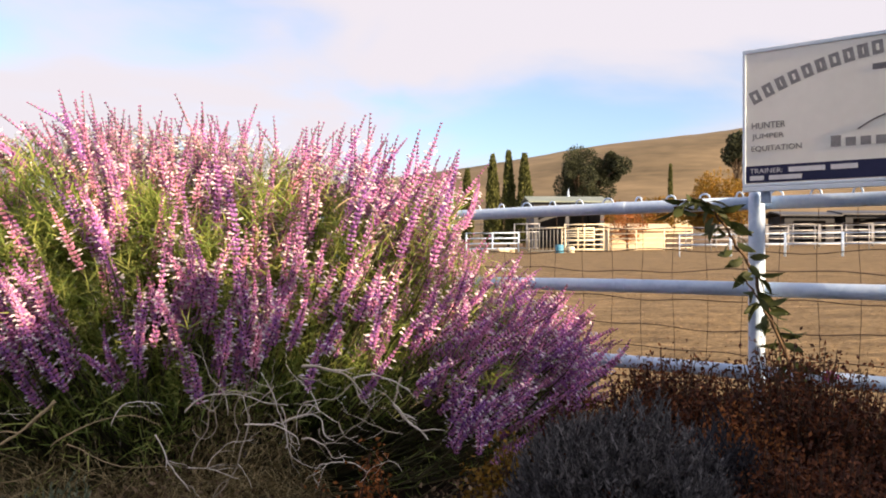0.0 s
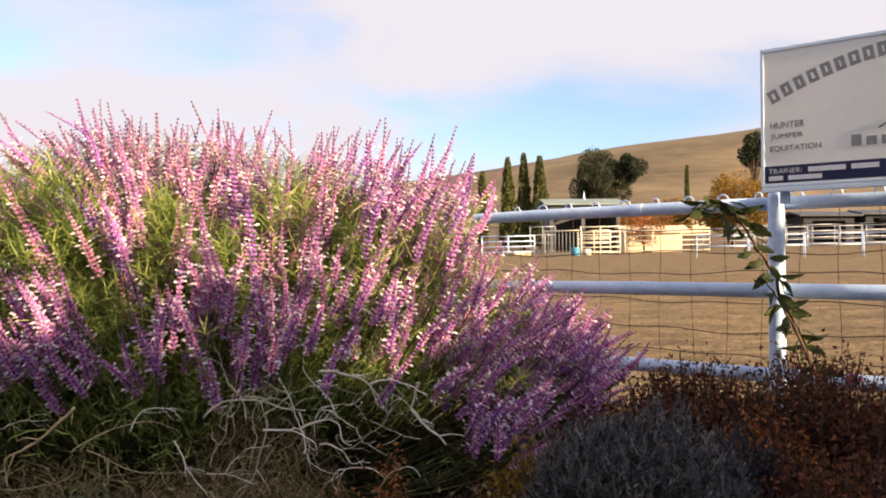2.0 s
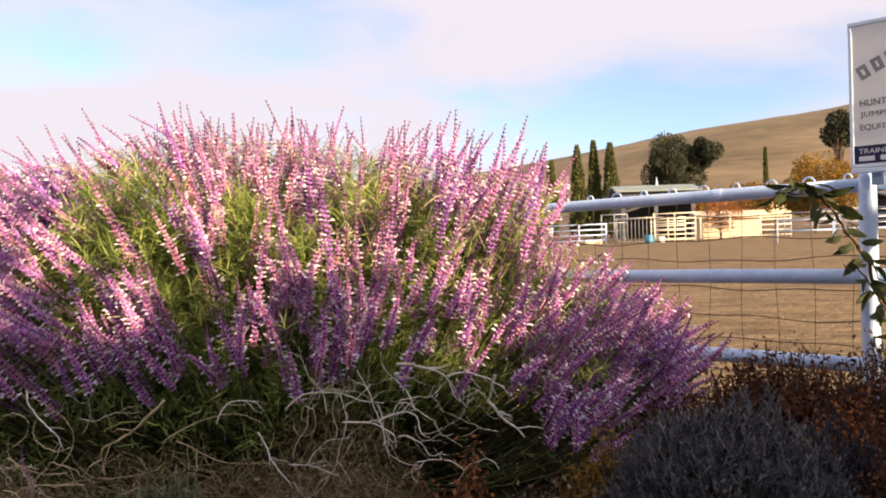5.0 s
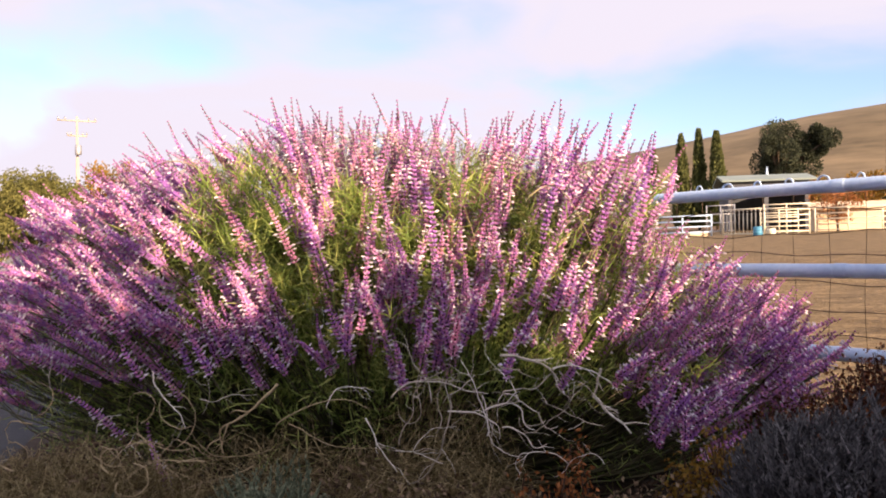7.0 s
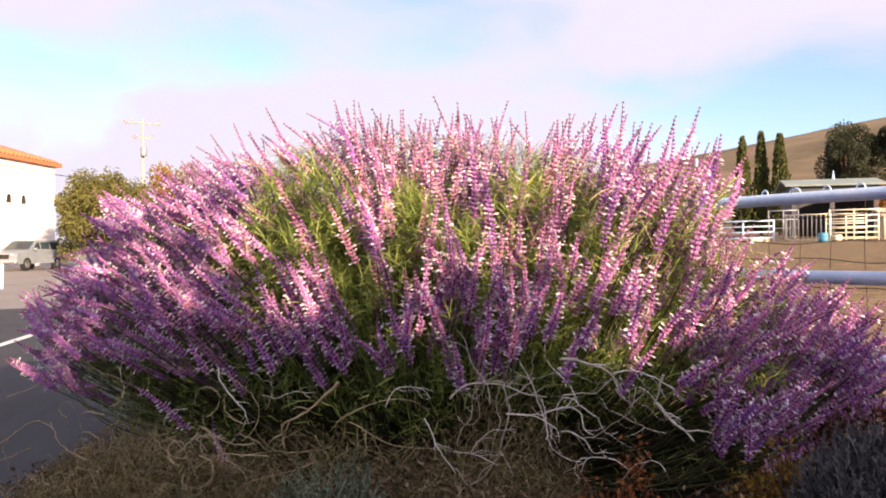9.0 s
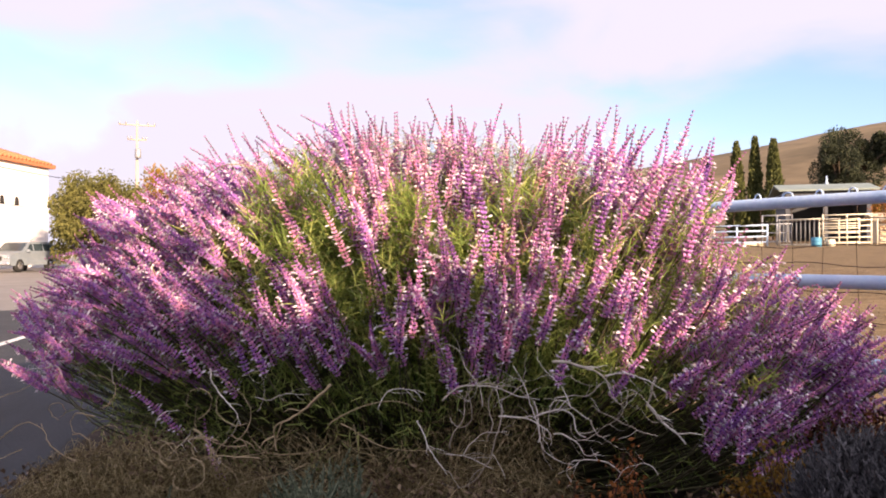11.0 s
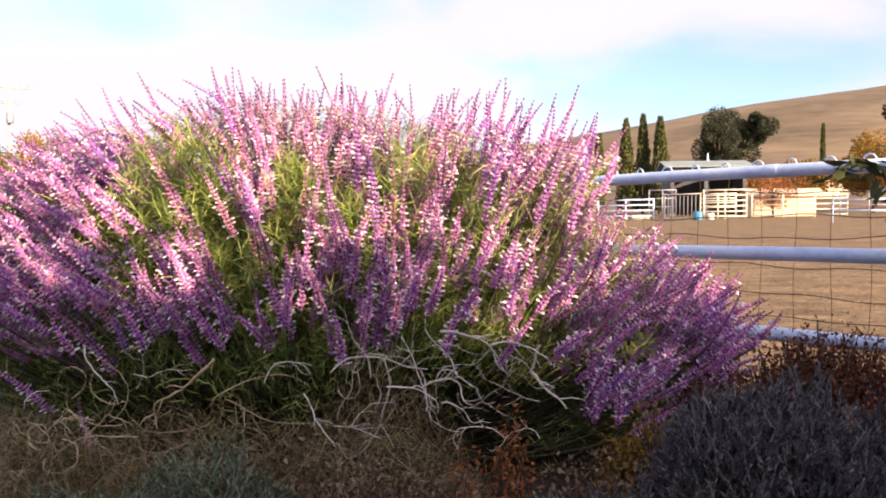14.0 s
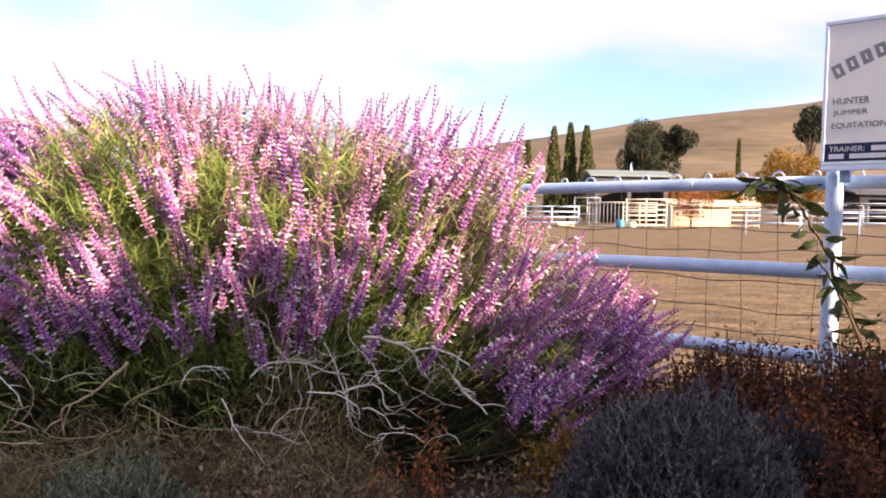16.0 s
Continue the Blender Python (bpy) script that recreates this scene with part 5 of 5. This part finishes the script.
# ---- left of the bush: house, car, pole ----
def build_house():
    root = thing("house", -50, 30, 0.4, "white stucco building with a terracotta tiled hip roof", "house")
    # the wall seen faces +x; local frame: origin at its far corner
    c = Vector((-44.2, 43.3, 0.3))
    t = Matrix.Translation(c) @ Matrix.Rotation(radians(14.0), 4, "Z")
    L, D, H = 26.0, 14.0, 7.35
    vents = ((-5.2, 4.45), (-3.65, 4.45))

    def put(v):
        return np.array([(t @ Vector(q))[:] for q in np.asarray(v, float)])
    for cx, cy, sx, sy in ((-0.15, -L / 2, 0.3, L), (-D + 0.15, -L / 2, 0.3, L), (-D / 2, -0.15, D - 0.6, 0.3), (-D / 2, -L + 0.15, D - 0.6, 0.3)):
        v, f = box(cx, cy, H / 2, sx, sy, H)
        part("wall", Geo().add((put(v), f)), M_STUCCO, root, smooth=False)
    for y, z in vents:
        w = 0.22
        arc = [(0.012, y + w * math.cos(a), z + 0.32 + 0.28 * math.sin(a)) for a in np.linspace(0, math.pi, 9)]
        v = [(0.012, y + w * 1.2, z), *arc, (0.012, y - w * 1.2, z)]
        f = [(0, i, i + 1) for i in range(1, len(v) - 1)]
        vent = part("vent", Geo().add((put(v), f)), M_DARK, root, "dark arched vent", smooth=False)
        for k in range(3):
            vv, ff = box(0.03, y, z + 0.1 + 0.13 * k, 0.04, 0.36, 0.03)
            part("slat", Geo().add((put(vv), ff)), M_SHEDWALL, vent, smooth=False)
    o, rise = 0.35, 2.8
    e = [(o, o, H), (o, -L - o, H), (-D - o, -L - o, H), (-D - o, o, H)]
    r0, r1 = (-D / 2, -D / 2, H + rise), (-D / 2, -L + D / 2, H + rise)
    v = e + [r0, r1] + [(a, b, z + 0.28) for a, b, z in e]
    f = [(6, 10 - 3, 5), (6, 5, 4), (7, 8, 5), (8, 9, 4), (8, 4, 5), (9, 6, 4), (0, 1, 7), (0, 7, 6), (1, 2, 8), (1, 8, 7), (2, 3, 9), (2, 9, 8), (3, 0, 6), (3, 6, 9), (0, 2, 1), (0, 3, 2)]
    roof = part("roof", Geo().add((put(v), f)), M_TILE, root, smooth=False)
    # rows of barrel tiles on the two slopes that can be seen
    for k in range(62):
        y = 0.55 - k * 0.42
        top = r0 if y > -D / 2 else (-D / 2, y, H + rise)
        tt = min(1.0, (o - y) / (o + D / 2)) if y > -D / 2 else 1.0
        tt = min(tt, (y + L + o) / (o + D / 2)) if y < -L + D / 2 else tt
        if tt < 0.05:
            continue
        p0 = np.array([o + 0.04, y, H + 0.28])
        p1 = np.array([o + (-D / 2 - o) * tt, y, H + 0.28 + (rise - 0.28) * tt])
        part("tile_row", Geo().add((lambda q: (put(q[0]), q[1]))(tube([p0, (p0 + p1) / 2, p1], 0.11, 6))), M_TILE, roof)


build_house()


def build_car(x, y, heading, mat, label):
    z = level(x, y)
    root = thing("car", 0, 0, 0, label, "car", "parked cars")
    # side outline, front at +x, in metres
    def loft(outline, half, taper):
        v, f = [], []
        n = len(outline)
        for sgn in (-1, 1):
            for i, (px, pz) in enumerate(outline):
                v.append((px, sgn * half * taper(pz), pz))
        for i in range(n):
            j = (i + 1) % n
            f += [(i, j, n + j), (i, n + j, n + i)]
        for i in range(1, n - 1):
            f += [(0, i + 1, i), (n, n + i, n + i + 1)]
        return np.array(v), f
    body = [(-2.4, 0.42), (2.25, 0.38), (2.42, 0.5), (2.44, 0.82), (2.3, 1.0), (1.2, 1.14), (1.05, 1.16), (-2.25, 1.18), (-2.42, 1.0)]
    part("body", Geo().add(loft(body, 0.95, lambda q: 1.0 if q < 1.0 else 0.94)), mat, root, smooth=False)
    cabin = [(1.15, 1.15), (0.35, 1.72), (0.1, 1.79), (-2.0, 1.78), (-2.3, 1.17)]
    part("cabin", Geo().add(loft(cabin, 0.88, lambda q: 1.0 if q < 1.3 else 0.84)), mat, root, smooth=False)
    for sgn in (-1, 1):
        for x0, x1 in ((0.12, 0.85), (-0.85, 0.02), (-1.95, -0.95)):
            v = [(x0, sgn * 0.87, 1.24), (x1, sgn * 0.87, 1.24), (min(x1, 0.3) if x1 > 0.3 else x1, sgn * 0.775, 1.66), (x0, sgn * 0.775, 1.66)]
            part("window", Geo().add((np.array(v), [(0, 1, 2), (0, 2, 3)])), M_GLASS, root, "tinted side window", smooth=False)
    v = [(1.09, -0.78, 1.22), (1.09, 0.78, 1.22), (0.42, 0.68, 1.70), (0.42, -0.68, 1.70)]
    part("windshield", Geo().add((np.array(v) + np.array([0.02, 0, 0.015]), [(0, 1, 2), (0, 2, 3)])), M_GLASS, root, "dark windshield", smooth=False)
    part("grille", Geo().add(box(2.43, 0, 0.80, 0.06, 0.95, 0.26, 0, 0.02)), M_DARK, root, "dark grille")
    part("bumper", Geo().add(box(2.44, 0, 0.50, 0.14, 1.84, 0.2, 0, 0.04)), M_CHROME, root, "pale bumper")
    for sgn in (-1, 1):
        part("headlight", Geo().add(box(2.39, sgn * 0.68, 0.86, 0.1, 0.34, 0.2, 0, 0.03)), M_CHROME, root, "clear headlight")
        part("mirror", Geo().add(box(0.85, sgn * 1.03, 1.25, 0.12, 0.2, 0.16, 0, 0.03)), mat, root)
        for wx in (1.5, -1.5):
            w = part("wheel", Geo().add(tube([(wx, sgn * 0.72, 0.38), (wx, sgn * 0.74, 0.38), (wx, sgn * 0.95, 0.38), (wx, sgn * 0.97, 0.38)], [0.3, 0.38, 0.38, 0.3], 20)), M_RUBBER, root, "black tyre")
            part("rim", Geo().add(tube([(wx, sgn * 0.955, 0.38), (wx, sgn * 0.985, 0.38)], [0.25, 0.2], 14)), M_CHROME, w)
    root.matrix_basis = pose(x, y, z, 0, 0, heading)
    return root


build_car(-37.75, 34.95, -76, M_SILVER, "silver sport utility vehicle parked on the asphalt")


def build_pole():
    x, y = -40.8, 48.6
    z = level(x, y)
    root = thing("utility_pole", x, y, z, "weathered wooden utility pole with a crossarm and wires", "utility pole")
    part("pole", Geo().add(tube([(x, y, z - 0.1), (x, y, 6), (x, y, 11.9)], [0.20, 0.14, 0.07], 10)), M_POLE, root)
    d = np.array([0.77, 0.63])
    for zz, half in ((11.55, 1.35), (10.4, 0.7)):
        arm = part("crossarm", Geo().add(tube([(x - d[0] * half, y - d[1] * half, zz), (x + d[0] * half, y + d[1] * half, zz)], 0.06, 6)), M_POLE, root)
        for k in (-0.95, -0.6, 0.05, 0.6, 0.95):
            px, py = x + d[0] * half * k, y + d[1] * half * k
            part("insulator", Geo().add(tube([(px, py, zz + 0.05), (px, py, zz + 0.12), (px, py, zz + 0.22), (px, py, zz + 0.28)], [0.03, 0.07, 0.07, 0.02], 8)), M_METAL, arm)
    part("transformer", Geo().add(tube([(x + 0.3, y - 0.25, 8.9), (x + 0.3, y - 0.25, 8.95), (x + 0.3, y - 0.25, 9.6), (x + 0.3, y - 0.25, 9.68)], [0.2, 0.24, 0.24, 0.12], 12)), M_METAL, root, "grey transformer can")
    pts = []
    a, b = np.array([x, y, 6.78]), np.array([-35.5, 25.0, 6.9])
    for t in np.linspace(0, 1, 20):
        pts.append(a * (1 - t) + b * t - np.array([0, 0, 1.3 * 4 * t * (1 - t) * 0.35]))
    part("cable", Geo().add(tube(pts, 0.025, 5)), M_RUBBER, root, "black sagging cable")


build_pole()
z = level(-22.6, 19.85)
g = Geo().add(tube([(-22.6, 19.85, z - 0.02), (-22.6, 19.85, z + 0.85), (-22.6, 19.85, z + 0.9)], [0.07, 0.07, 0.03], 10))
single("marker_post", g, M_PAINT, "short white marker post at the road edge", "post")


# ---- tall hedge across the end of the bed, beyond the view; it shades the bed ----
def build_hedge():
    r = np.random.default_rng(91)
    x0, y0 = along(-5.6, -3.0)
    root = thing("hedge", x0, y0, 0.1, "tall dark green hedge at the end of the planting bed", "hedge")
    at, tr = [], Geo()
    for k in range(19):
        x, y = along(-5.6 + r.normal() * 0.12, -0.55 - k * 0.42)
        z = level(x, y)
        q = 0.55 + k * 0.42
        top = HEDGE_TOP + 0.07 * (1 - smooth(q, 1.0, 1.7)) - 0.06 * smooth(q, 0.8, 1.2) + 0.15 * smooth(q, 1.4, 1.9) + 0.36 * smooth(q, 1.7, 2.2) + 0.54 * smooth(q, 2.15, 2.85) + r.normal() * 0.10
        tr.add(tube([(x, y, z - 0.05), (x + r.normal() * 0.1, y, z + (top - z) * 0.8)], [0.06, 0.02], 6))
        m = 1000
        o = unit(r.normal(size=(m, 3))) * (r.uniform(0, 1, (m, 1)) ** 0.45)
        at.append(np.array([x, y, (top + z) / 2]) + o * np.array([0.55, 0.55, (top - z) / 2]))
        f = 16
        at.append(np.array([x, y, top]) + r.normal(size=(f, 3)) * np.array([0.35, 0.35, 0.05]) + np.array([0, 0, 1]) * (0.36 * r.uniform(0, 1, (f, 1)) ** 1.4))
    at = np.concatenate(at)
    n = len(at)
    part("trunk_row", tr, M_BARK, root, kind="stuff")
    part("foliage", Geo().add(scatter(spray_shape(), at, r.normal(size=(n, 3)), r.uniform(0, 6.28, n), r.uniform(0.17, 0.28, n))), M_HEDGE, root, kind="stuff")


HEDGE_TOP = 2.64
build_hedge()

# unseen trees added behind the camera, across the road, to cut sky light
for i, (x, y, h) in enumerate(((-9.5, -11.0, 7.5), (-4.2, -13.2, 8.2), (1.2, -14.0, 7.8), (-15.5, -9.0, 7.0))):
    tree("sky_blocking_tree", x, y, h, 2.6, 2, 3500, 0.5, M_HEDGE, "unseen dark green tree added behind the camera to block sky light", 120 + i, 30, 0.22, 0.12)
